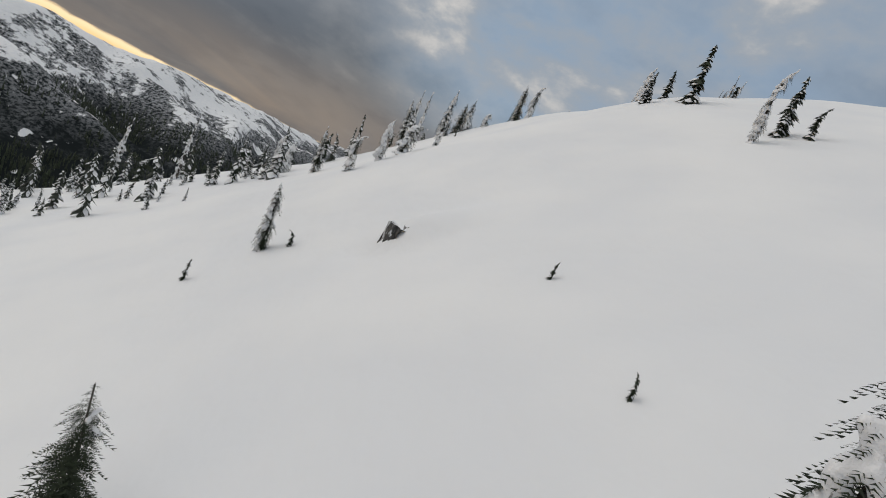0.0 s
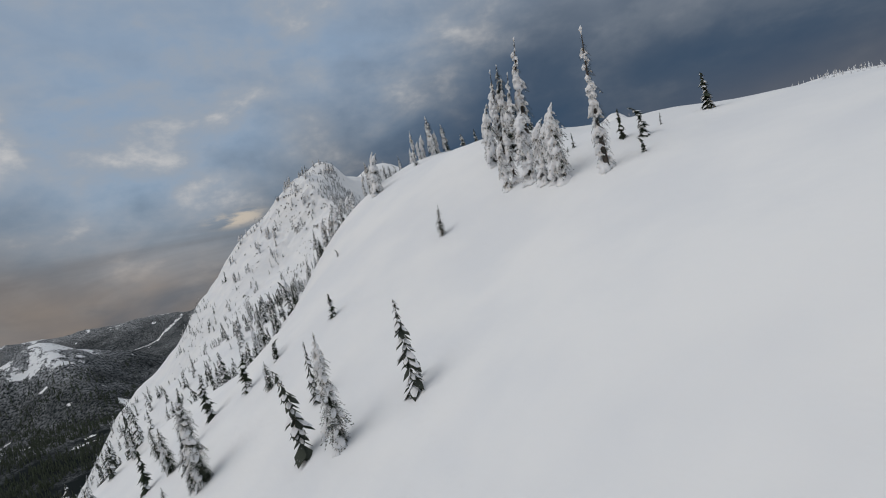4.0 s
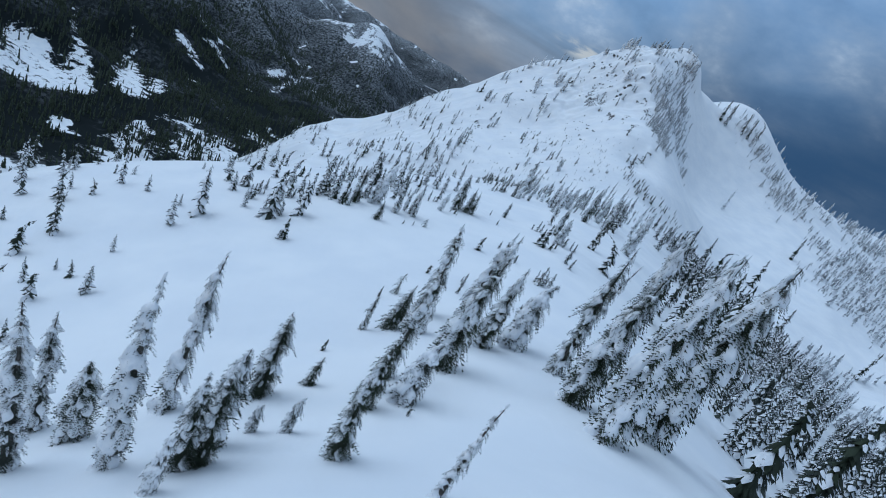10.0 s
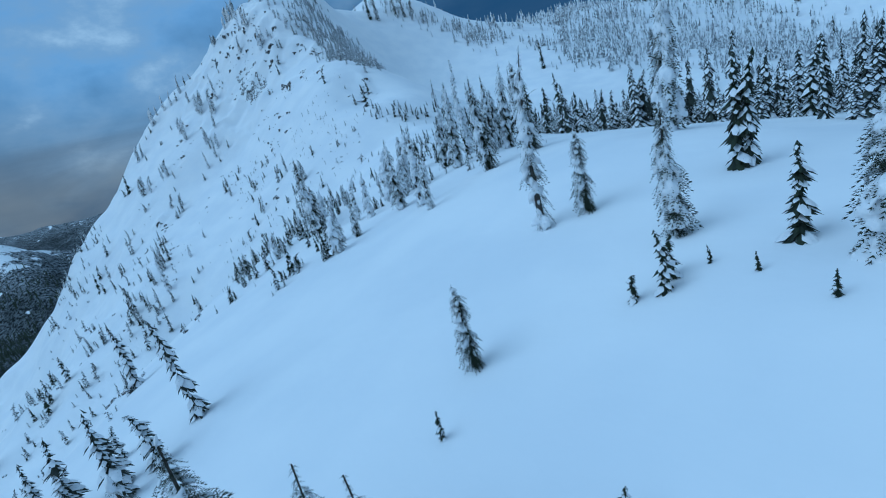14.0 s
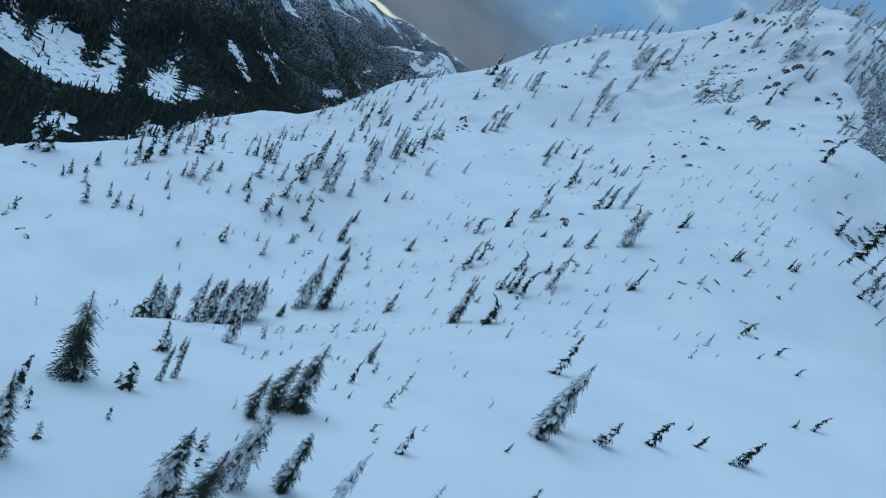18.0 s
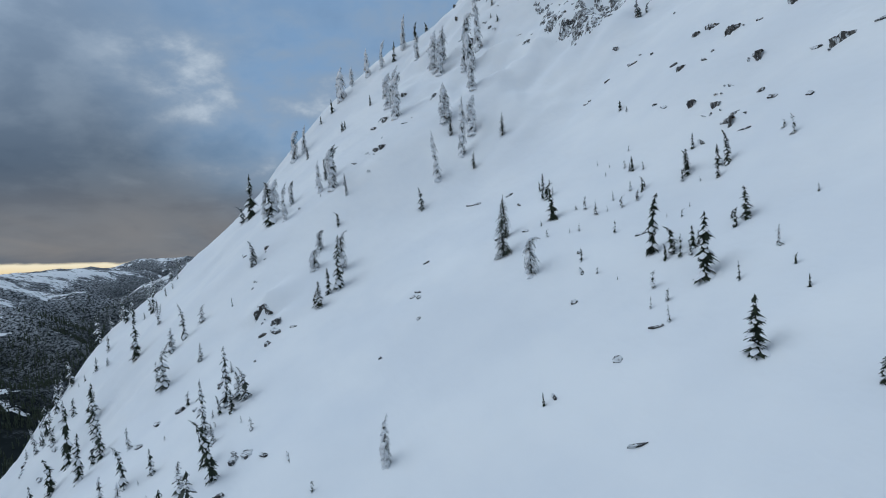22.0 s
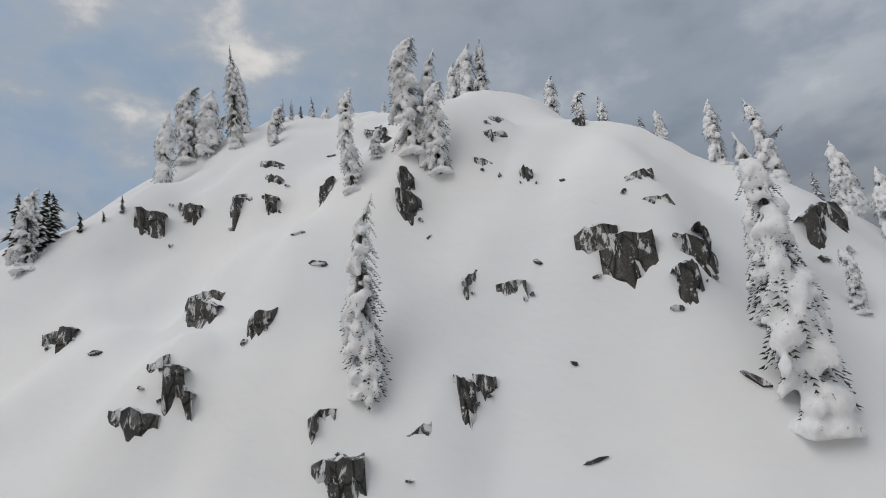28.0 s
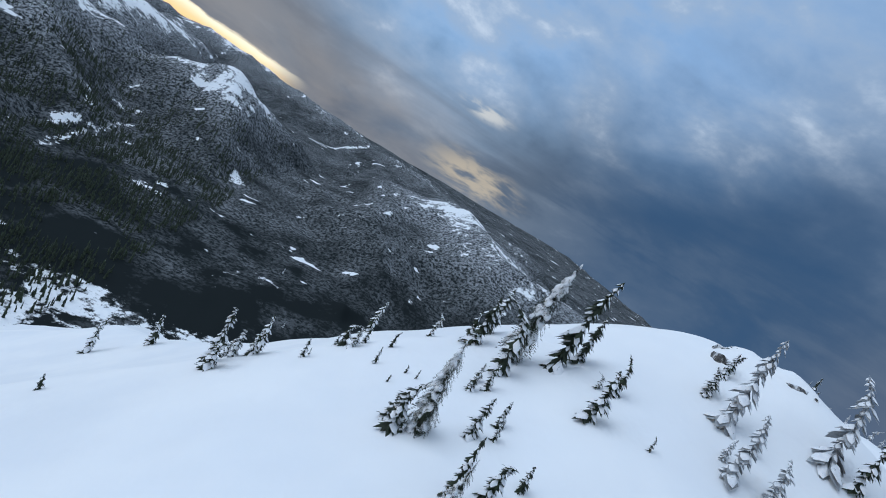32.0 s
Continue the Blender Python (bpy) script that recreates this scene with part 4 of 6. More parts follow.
FIRS_BENCH_A = [(164.2, 31, 2.2, "d"), (165.9, 35.5, 1, "t"), (167.1, 28.2, 4, "d"), (167.6, 32.3, 4.7, "d"), (167.9, 32.3, 4.7, "d"), (168.1, 34.1, 3.5, "m"), (168.4, 29.6, 3.5, "w"), (168.8, 33.7, 2.8, "m"), (169, 30.3, 5, "w"), (169.3, 33.1, 3.4, "w"), (172, 67.6, 11, "s"), (173, 68.5, 11, "m"), (174.9, 36.9, 2.6, "w"), (175.2, 50.9, 3.7, "m"), (177.3, 38.5, 5.2, "m"), (177.3, 40.6, 3.2, "d"), (177.8, 40, 3.5, "d"), (178.8, 38.8, 4.8, "m"), (180.1, 51.6, 4, "m"), (181.7, 45.2, 2.4, "m"), (184.7, 53.2, 3.3, "m"), (185.8, 51.9, 6.8, "s"), (189, 64.7, 7.7, "m"), (199, 54.9, 4.2, "m")]
FIRS_BENCH_B = [(199.6, 64.5, 6.6, "m")]
FIRS_SHELF_A = [(200.1, 60.8, 6.6, "m"), (201.6, 55.7, 5.8, "s"), (204.1, 50.1, 3, "b"), (205.1, 56, 5.4, "m"), (205.3, 52.1, 2.3, "m"), (205.5, 67.4, 7.1, "m"), (206, 64.9, 5.6, "m"), (206.6, 51.4, 1.9, "w"), (208.2, 63.7, 7.4, "m"), (208.3, 67.9, 6.9, "m"), (208.6, 60.6, 2.4, "w"), (208.9, 58.4, 3.2, "w"), (209.3, 55.2, 3.8, "w"), (209.5, 69.3, 5.6, "m"), (210.3, 59.3, 3.5, "w"), (210.3, 60.5, 4.9, "w"), (211.1, 54.8, 3.9, "w"), (211.1, 57.2, 0.9, "d"), (211.2, 73.7, 7.4, "w"), (211.6, 56.8, 1.3, "d"), (211.7, 58.6, 4.6, "w"), (212.6, 67, 7, "w"), (212.9, 65.4, 5.1, "m"), (214.9, 67.3, 8.7, "w")]
FIRS_SHELF_B = [(215.6, 70.5, 8.3, "w"), (216.7, 52.9, 7.4, "m"), (217.2, 53.7, 2.1, "m"), (218.2, 54.3, 3.8, "w"), (218.4, 74, 7.3, "w"), (219.4, 65.9, 5.1, "m"), (220, 66, 3.8, "m"), (220.1, 54.5, 4.5, "m"), (220.3, 56, 2.1, "w"), (220.9, 58.2, 2.1, "m"), (221.5, 54.4, 2.4, "m"), (222.2, 57.2, 1.3, "m"), (222.6, 57.5, 1.2, "m"), (223.4, 54.7, 2.6, "m"), (224.4, 58, 1, "m"), (224.5, 56.1, 1.1, "b"), (225.1, 59.3, 2.2, "m"), (225.2, 59.9, 1.2, "m"), (225.5, 58.8, 1.7, "m"), (225.6, 56.5, 1.6, "m"), (226.4, 59.1, 1.8, "m"), (227.7, 56.8, 1.9, "w"), (229.1, 57.9, 1.7, "m"), (229.5, 57.9, 1.7, "w")]
FIRS_SHELF_C = [(230.5, 56.8, 1.5, "m"), (230.6, 56, 2.8, "d"), (231.4, 55.2, 2.4, "m"), (231.9, 55.1, 2.1, "d"), (232.7, 60.1, 2.3, "m"), (233.1, 55.9, 2.5, "m"), (233.6, 57, 2, "m"), (233.9, 58.2, 1.7, "w"), (235.5, 50.2, 3.3, "d"), (236.7, 54.9, 1.9, "d"), (237.3, 51.7, 1.7, "m"), (237.6, 55.2, 2.4, "d"), (237.8, 51.9, 1.8, "m"), (238.1, 55.8, 3.1, "d"), (241.6, 63.8, 4.1, "m")]
FIRS_BOWL_A = [(245.3, 50.5, 4.3, "d"), (247.1, 56.9, 1.7, "d"), (253, 44.9, 4.7, "m"), (255.5, 44, 3.5, "m"), (257, 39.9, 5, "m"), (258.4, 43.4, 4.7, "m"), (261, 43.8, 4.7, "m"), (263.3, 41.7, 5.2, "m"), (263.6, 43.8, 5.3, "m"), (263.9, 60.7, 4.5, "m"), (265.6, 43.8, 5.3, "m"), (265.7, 41.1, 5.2, "d"), (266.2, 44.6, 4.4, "m"), (267.3, 46.7, 2, "d"), (267.5, 55.4, 2.6, "d"), (268.3, 41.8, 4.1, "m"), (269, 49.7, 6.3, "m"), (269.3, 43.6, 4, "m"), (269.5, 47.6, 6.1, "m"), (273.5, 47.1, 3.2, "m"), (277.3, 48.1, 2.7, "m"), (278.3, 45.8, 2.2, "m"), (279.7, 49.7, 1, "t"), (280.1, 47.1, 2.5, "d")]
FIRS_BOWL_B = [(281, 53.2, 2.3, "d"), (284.4, 44.8, 4.2, "d"), (292.7, 38.4, 6.1, "d"), (296.1, 41.4, 7.8, "w")]
FIRS_FLANK_A = [(301, 48.1, 3, "w"), (303.4, 42.1, 6, "d"), (303.8, 41.5, 6.5, "w"), (304.2, 52.6, 2.4, "w"), (309.3, 62.6, 2.5, "b"), (313, 62.4, 3.4, "d"), (315.3, 63.5, 3.1, "d"), (321.1, 65.7, 0.9, "d"), (330.5, 66.7, 1.8, "d"), (331.2, 70.3, 2.4, "d"), (332.4, 63.5, 5.3, "w"), (333.1, 66.5, 6.3, "w"), (334.6, 68.3, 4.5, "w"), (336.4, 66.4, 2.4, "d"), (338.1, 102, 3.8, "w"), (338.4, 66.5, 4.5, "d"), (339.4, 70.4, 4.1, "w"), (339.6, 92.3, 1.3, "b"), (339.7, 101, 3, "w")]
FIRS_FLANK_B = [(348.0, 46.7, 4.5, "w"), (366.7, 50.9, 4.6, "w"), (341.4, 53.5, 5.2, "w"), (343.0, 52.1, 3.9, "w"), (338.6, 54.7, 2.6, "m"), (348.5, 62.6, 6.6, "w"), (353.4, 62.8, 5.0, "w"), (370.9, 58.0, 5.8, "w"), (370.8, 62.8, 5.1, "w"), (370.1, 69.2, 6.1, "w"), (353.6, 69.9, 6.0, "w"), (354.8, 71.7, 5.5, "w"), (346.5, 45.6, 5.4, "w"), (346.7, 48.7, 3.0, "w"), (367.1, 49.3, 5.4, "b"), (372.2, 60.2, 3.4, "w"), (369.4, 65.1, 5.0, "w"), (360.8, 69.3, 3.7, "w"), (342.4, 47.9, 4.4, "w"), (328.6, 52.9, 3.6, "b"), (330.7, 50.5, 2.2, "b"), (333.2, 51.1, 2.3, "b")]
FIRS_CRAG_A = [(340.7, 101.7, 2.9, "w"), (341.2, 95.8, 1.8, "w"), (342.4, 92.1, 6.9, "w"), (342.5, 100.7, 3.8, "w"), (342.6, 95.4, 2.7, "w"), (342.7, 93.3, 4, "w"), (344, 100.2, 2.9, "w"), (344.1, 161, 11, "w"), (346, 100.6, 1.5, "w"), (346.8, 62.5, 6, "w"), (347.2, 73.1, 7.9, "b"), (347.8, 72.4, 4.4, "w"), (348.2, 100.6, 1.2, "b"), (350.3, 103.6, 2.1, "b"), (351, 75.9, 8.2, "w"), (351, 101.8, 2, "w"), (351.3, 88, 5.4, "w"), (352.2, 70.2, 6.2, "w"), (352.2, 93.3, 4, "w"), (352.6, 93.2, 5.3, "w"), (353.1, 92.9, 5.4, "w"), (354.3, 100.7, 3.6, "m")]
FIRS_CRAG_B = [(354.5, 92.4, 1.4, "b"), (354.7, 91.2, 4.5, "w"), (355.1, 102.3, 3.4, "w"), (355.5, 101.3, 3.6, "w"), (356.7, 102.8, 3.6, "w"), (357.3, 103.1, 2.6, "w"), (357.5, 102.8, 2.9, "w"), (359.8, 105.8, 3.8, "w"), (360.3, 104.5, 3, "w"), (362, 92.9, 1.8, "w"), (363, 93.8, 1.9, "b"), (363.4, 102.7, 1.2, "w"), (363.9, 108.6, 3.1, "w")]
FIRS_TOP_A = [(364.7, 96.1, 1.4, "m"), (365.1, 92.8, 6.2, "m"), (365.1, 95.7, 1.6, "m"), (365.1, 100.5, 1.4, "b"), (365.3, 84.2, 3.4, "w"), (366, 93.8, 3.2, "w"), (366, 97.8, 1.1, "d"), (366.7, 89.8, 4.4, "w"), (367.1, 92.1, 4.2, "w"), (367.6, 91.4, 4.8, "w"), (368.5, 94.8, 5.9, "m"), (367.5, 94.2, 4.2, "w"), (369.7, 101.8, 4.1, "m"), (369.9, 92.4, 4.6, "w"), (371.5, 106.6, 3.9, "w"), (372.2, 105.1, 4.1, "w"), (372.3, 123.1, 6.9, "w"), (372.9, 125.3, 6.8, "w"), (373.1, 122.3, 5.5, "w"), (373.5, 96.3, 3.7, "w"), (376.6, 106, 3.3, "m")]
FIRS_TOP_B = [(380.8, 106, 3.9, "m"), (386.3, 110.1, 5.7, "m")]
FIRS_LIP = [(106.3, 20.4, 4.0, "m"), (118.3, 16, 4.8, "m"), (118.6, 14.6, 5.2, "m"), (119.8, 13.6, 5.6, "w"), (106.5, 21.9, 3.5, "w"), (106.4, 22.6, 3.1, "w"), (106.8, 23.6, 3.6, "m"), (106.1, 24.2, 2.6, "m"), (105.7, 23.1, 3.0, "w"), (107.4, 21.2, 2.6, "d"), (108, 19.4, 2.8, "m"), (110.5, 17.6, 3.4, "d"), (112.5, 18.4, 3.0, "m"), (114.6, 15.8, 3.8, "m"), (116, 17.2, 2.6, "d"), (105, 28.7, 2.2, "d")]
FIRS_FOOT = [(72, -1.4, 5.8, "m"), (65.6, 0.5, 3.0, "m"), (71.9, 1.9, 3.2, "m"), (81.9, 3.5, 5.2, "m"), (82.6, 2.9, 3.6, "m"), (85.9, 3.1, 2.4, "d"), (86.4, -3, 4.2, "m"), (83.2, -1.7, 5.4, "m"), (83.9, -5.5, 2.8, "m"), (88.6, -7, 2.8, "d"), (81.2, -4.2, 3.0, "m"), (89.6, 1.9, 3.4, "m"), (81.9, 1.5, 2.1, "d"), (84.2, 8.5, 1.9, "d"), (102.8, -0.7, 2.5, "m"), (94, -3.4, 3.0, "m"), (96.5, 1.2, 2.8, "d"), (91.5, -5.6, 3.2, "m")]
FIRS_HEAP = [(220.5, 66.2, 5.6, "m"), (220.2, 64.8, 4.6, "m"), (217.7, 63.6, 1.9, "d"), (218.9, 68.4, 2.2, "d"), (219.4, 69.3, 2.6, "m"), (220.1, 71, 1.8, "d"), (223.9, 73.9, 1.5, "d"), (228.6, 76.9, 2.8, "m"), (223.8, 76.8, 1.9, "m"), (234.9, 75.3, 2.2, "d"), (216.5, 59.9, 2.9, "m"), (222.9, 58.6, 2.5, "m"), (223.3, 59.6, 1.6, "d"), (221.6, 57, 1.7, "d"), (217.7, 49, 2.4, "m"), (218.4, 49.9, 1.8, "m"), (222.9, 46.9, 2.2, "d"), (221.9, 45.7, 1.3, "d"), (219.8, 50.1, 1.7, "m"), (228.4, 55.5, 3.0, "m"), (231.3, 52.1, 2.4, "m"), (243.1, 64.4, 3.6, "m"), (222, 72.4, 2.0, "m"), (225.5, 78.2, 2.2, "m"), (221.2, 74.6, 2.4, "d")]
SMALL_FIRS_A = [(4.8, 5.5, 2.5, "m"), (7.3, 3.4, 0.3, "t"), (11.3, 2.5, 0.5, "t"), (15.5, -7, 0.9, "b"), (17, -4.7, 0.7, "t"), (21.7, 10.8, 2.7, "m"), (30.3, 9.7, 3.6, "m"), (32, 7.8, 2.2, "w"), (34, 9.3, 2, "d"), (34.9, 13.6, 1.2, "t"), (38, -14.1, 2.1, "w"), (38.8, -16.5, 4.1, "m"), (42, -2.4, 0.8, "d"), (42.4, -17.2, 2.2, "w"), (42.6, -11.9, 3, "d"), (43, -21.6, 1.4, "d"), (45, -10.1, 3.9, "m"), (55.8, -40.7, 2.3, "w"), (56.6, -34.2, 4.1, "m"), (57.9, -19.6, 2.4, "w"), (59.2, -24.7, 4.1, "m"), (60.5, -22.5, 2.6, "w"), (60.7, 3.8, 2.3, "d"), (62, 3.5, 2.5, "d")]
SMALL_FIRS_B = [(64.8, -7, 3.2, "w"), (65.7, 0.4, 4.4, "m"), (67.6, -19.4, 2.5, "w"), (68.6, 28.4, 1.1, "d"), (69.5, 36.9, 2.6, "d"), (69.9, 5.1, 1.8, "d"), (70.4, 31.1, 2.4, "b"), (70.7, 33.4, 0.8, "m"), (71.8, 30.9, 2, "d"), (72.5, -0.6, 4.4, "m"), (72.7, 2, 4.2, "m"), (75.3, 30.2, 1.1, "d"), (81.7, -15.1, 2.8, "d"), (81.8, -3.9, 2.7, "w"), (83.5, -13.8, 5.5, "d"), (83.8, -2.7, 3.8, "m"), (83.8, 13.5, 1.7, "d"), (84.2, -19.8, 6.6, "w"), (87.6, 32.9, 0.3, "t"), (87.9, 10, 1.8, "d"), (88.2, 1.7, 3.9, "m"), (88.4, 7.7, 3.1, "m"), (89.5, 34.6, 1.9, "m"), (90.2, 3.5, 3.5, "m")]
SMALL_FIRS_C = [(91.1, 0.2, 3, "d"), (91.9, 5.2, 3.7, "m"), (94.3, 36.4, 1.6, "m"), (94.9, 18.7, 0.8, "b"), (100.6, 39.8, 0.6, "d"), (101.7, 39.9, 2, "m"), (104.6, 32.1, 0.3, "t"), (114.1, 39.5, 3.2, "m"), (115, 32.6, 0.5, "b"), (119.7, 39.2, 0.9, "d"), (126.6, 23.1, 2.7, "d"), (131.3, 35.5, 0.4, "t"), (134.9, 50.3, 7.4, "m"), (136.8, 43.5, 0.7, "t"), (137.4, 32.1, 0.7, "t"), (143.7, 41.5, 1.5, "d"), (144.2, 40.6, 1.3, "t"), (147, 33.7, 0.9, "t"), (148.3, 42.5, 0.9, "t"), (149.1, 69.6, 11, "m"), (149.3, 40.3, 0.6, "d"), (149.6, 39, 0.7, "d"), (150, 9.6, 3.5, "m")]
SMALL_FIRS_D = [(150.1, 38.6, 1.1, "d"), (150.4, 42.2, 0.9, "d"), (151.4, 41, 0.8, "d"), (152, 39, 1.2, "d"), (152.9, 39, 0.3, "b"), (153.3, 36.5, 1.1, "d"), (154.4, 41, 1.1, "b"), (155.4, 41.4, 0.7, "b"), (156.2, 25.1, 2.2, "m"), (157.4, 45.6, 2, "w"), (157.6, 93.8, 11, "m"), (157.8, 46.7, 1.5, "w"), (162.4, 43.1, 2.1, "d"), (162.5, 44.3, 0.9, "d"), (162.7, 65.8, 11, "m"), (163.1, 40.8, 1.9, "m"), (163.4, 19.3, 1.2, "w"), (163.6, 19.8, 1.8, "m"), (164.4, 21.2, 1, "w"), (164.8, 21.8, 1.5, "m"), (164.8, 33.5, 0.5, "d"), (165, 20.3, 0.7, "m"), (165.1, 19.7, 1.8, "m"), (165.1, 22.9, 1.4, "m")]
SMALL_FIRS_E = [(165.1, 34.4, 0.6, "b"), (165.4, 22.4, 2.8, "m"), (165.6, 43, 1, "d"), (165.8, 27.5, 2.1, "m"), (166.2, 50.5, 1.4, "m"), (166.3, 27.1, 3.1, "m"), (166.6, 23.7, 1.7, "m"), (166.6, 24.6, 2.1, "w"), (166.7, 23, 1.7, "m"), (166.8, 26.4, 2.7, "m"), (167.1, 26.1, 2.7, "m"), (167.3, 25.4, 2, "m"), (167.4, 25, 2.6, "m"), (167.5, 17.2, 1.1, "m"), (167.5, 28.4, 2.1, "m"), (167.6, 50.3, 2.6, "m"), (168.3, 17.2, 1, "m"), (168.3, 61.6, 5, "w"), (169.7, 71.6, 11, "m"), (169.9, 29, 2.2, "w"), (170.6, 49.1, 1.5, "d"), (170.6, 69.5, 11, "w"), (171, 48.3, 3, "w"), (171.8, 47.9, 2.2, "m")]
SMALL_FIRS_F = [(172, 50, 1.2, "d"), (172.1, 72.2, 11, "s"), (172.3, 56.3, 5.1, "w"), (172.5, 71.6, 6.9, "w"), (172.9, 31.5, 2.4, "m"), (173.5, 48.7, 0.6, "d"), (173.9, 70.8, 5.7, "m"), (174.2, 21.1, 1.7, "d"), (174.6, 51.6, 1.8, "m"), (175, 21.7, 1.4, "d"), (175.4, 49.3, 0.6, "t"), (175.5, 38.6, 1.3, "b"), (175.9, 43.7, 0.8, "d"), (176.9, 51.4, 2.4, "m"), (177.1, 50, 0.4, "t"), (178.3, 35.3, 1.6, "m"), (178.3, 50.2, 0.4, "t"), (178.7, 49, 1.7, "m"), (179.2, 36.3, 1.8, "m"), (180.4, 43.2, 0.8, "b"), (180.8, 34.5, 1.6, "m"), (180.9, 57.2, 4.2, "w"), (181.1, 56.9, 3.8, "m"), (184.5, 33.7, 2.3, "d")]
SMALL_FIRS_G = [(190, 83.2, 6.3, "w"), (202.7, 66.9, 4.1, "m"), (203.6, 61.6, 1.3, "w"), (204.4, 49.1, 1.4, "b"), (204.6, 49.4, 1.8, "m"), (206, 45.9, 2, "m"), (207.3, 47.5, 2.3, "b"), (207.6, 46.7, 1.1, "d"), (207.9, 48.1, 1.6, "b"), (207.9, 50.7, 1.9, "w"), (208.4, 62.5, 1, "w"), (209.4, 61.6, 1.3, "d"), (209.6, 50.3, 1.3, "m"), (209.6, 66, 3.6, "m"), (210.4, 68.9, 4.3, "w"), (210.7, 68, 4.1, "w"), (213.3, 51.6, 0.9, "b"), (214.1, 43.8, 1.5, "d"), (214.2, 51, 1.6, "m"), (214.3, 63.3, 1, "d"), (214.6, 49.2, 1, "t"), (215, 52.3, 0.4, "b"), (216.5, 46.6, 1.8, "m"), (216.7, 47.7, 2.1, "m")]
SMALL_FIRS_H = [(217, 45.5, 1.5, "m"), (217.6, 52.8, 1.9, "w"), (218.3, 45.6, 1.8, "m"), (218.3, 48.2, 2.1, "m"), (218.8, 52.5, 1.7, "w"), (218.9, 46.4, 1.1, "m"), (219, 63.4, 1.3, "d"), (219.2, 49.2, 2.6, "m"), (219.5, 46.9, 1, "d"), (219.5, 49.9, 2.4, "m"), (219.8, 68, 0.8, "d"), (220.1, 51.3, 1.9, "m"), (220.1, 62.8, 1.4, "d"), (221.2, 52.5, 2, "m"), (221.3, 55.8, 0.5, "b"), (221.3, 58.9, 1.2, "m"), (221.5, 50.3, 1.7, "m"), (221.6, 56.9, 1.3, "d"), (221.9, 52.6, 2.1, "m"), (222, 53.1, 1.9, "m"), (222.1, 51.4, 1.6, "m"), (223, 58.3, 0.3, "d"), (223, 64.4, 0.9, "t"), (223.1, 58.9, 0.9, "d")]
SMALL_FIRS_I = [(223.2, 59.4, 0.7, "d"), (223.7, 63.7, 1, "d"), (224.2, 69.8, 1.8, "m"), (225.4, 64, 0.7, "t"), (225.5, 46.8, 1.2, "m"), (225.8, 47.5, 1.5, "m"), (226, 65.4, 0.5, "b"), (226.3, 47.1, 1.4, "m"), (226.4, 47.6, 0.8, "d"), (226.5, 52.6, 0.8, "d"), (226.6, 70.1, 1.7, "m"), (227, 65.5, 0.6, "t"), (227.3, 52.7, 1, "m"), (227.4, 63.7, 0.5, "b"), (227.6, 71.6, 1.1, "m"), (227.7, 48.1, 1, "m"), (227.7, 71.3, 1.4, "m"), (228, 46.7, 1, "m"), (228, 49.9, 1.5, "m"), (228.1, 47.4, 2.2, "m"), (228.2, 46.9, 1.1, "m"), (228.4, 74.1, 1.3, "d"), (228.5, 70.2, 1.3, "m"), (228.7, 50.5, 2.3, "m")]
SMALL_FIRS_J = [(228.9, 46.9, 2.2, "m"), (229.1, 70.7, 0.9, "d"), (229.2, 68.6, 0.4, "t"), (229.3, 50.1, 2.1, "m"), (230.2, 47.4, 1.3, "m"), (230.3, 50.5, 1.9, "m"), (230.8, 47.3, 1.2, "m"), (231.4, 79.6, 1.3, "d"), (231.9, 48.8, 0.8, "m"), (232.3, 66.7, 0.8, "t"), (232.8, 47.1, 0.8, "m"), (233.3, 47.4, 0.8, "m"), (233.8, 50.1, 1.3, "d"), (233.9, 73, 0.9, "t"), (234, 75.8, 0.4, "d"), (234.2, 73.4, 0.8, "d"), (234.8, 55.8, 0.8, "w"), (235.8, 75.5, 2, "m"), (235.9, 51.6, 1.3, "m"), (236.8, 76.2, 1.7, "w"), (237.7, 79, 0.9, "d"), (239.5, 62.5, 0.4, "t"), (240, 50.1, 1.6, "m"), (240.2, 80.2, 0.8, "d")]
SMALL_FIRS_K = [(242.1, 85.3, 0.7, "d"), (242.2, 56.8, 1.1, "d"), (242.7, 66.3, 1.5, "w"), (243.9, 68.4, 1.7, "b"), (244.5, 72, 1.6, "m"), (245.2, 70.7, 0.8, "t"), (247, 71, 0.6, "t"), (247.3, 86.2, 0.6, "d"), (247.5, 141.3, 11, "w"), (250.4, 76.9, 0.6, "t"), (250.4, 77.7, 1.3, "d"), (251.4, 66.1, 3.2, "w"), (253.5, 114.1, 11, "w"), (253.5, 176.1, 11, "w"), (255.2, 40.3, 3.3, "m"), (258.5, 80.7, 0.9, "b"), (260, 38.9, 4.1, "m"), (260.3, 79.2, 0.7, "t"), (261.3, 39.4, 4.5, "m"), (261.6, 80.8, 1.3, "d"), (263.1, 63, 3.3, "m"), (265.2, 80, 1.7, "m"), (265.7, 108.9, 3, "m"), (267.4, 95.8, 2.9, "m")]
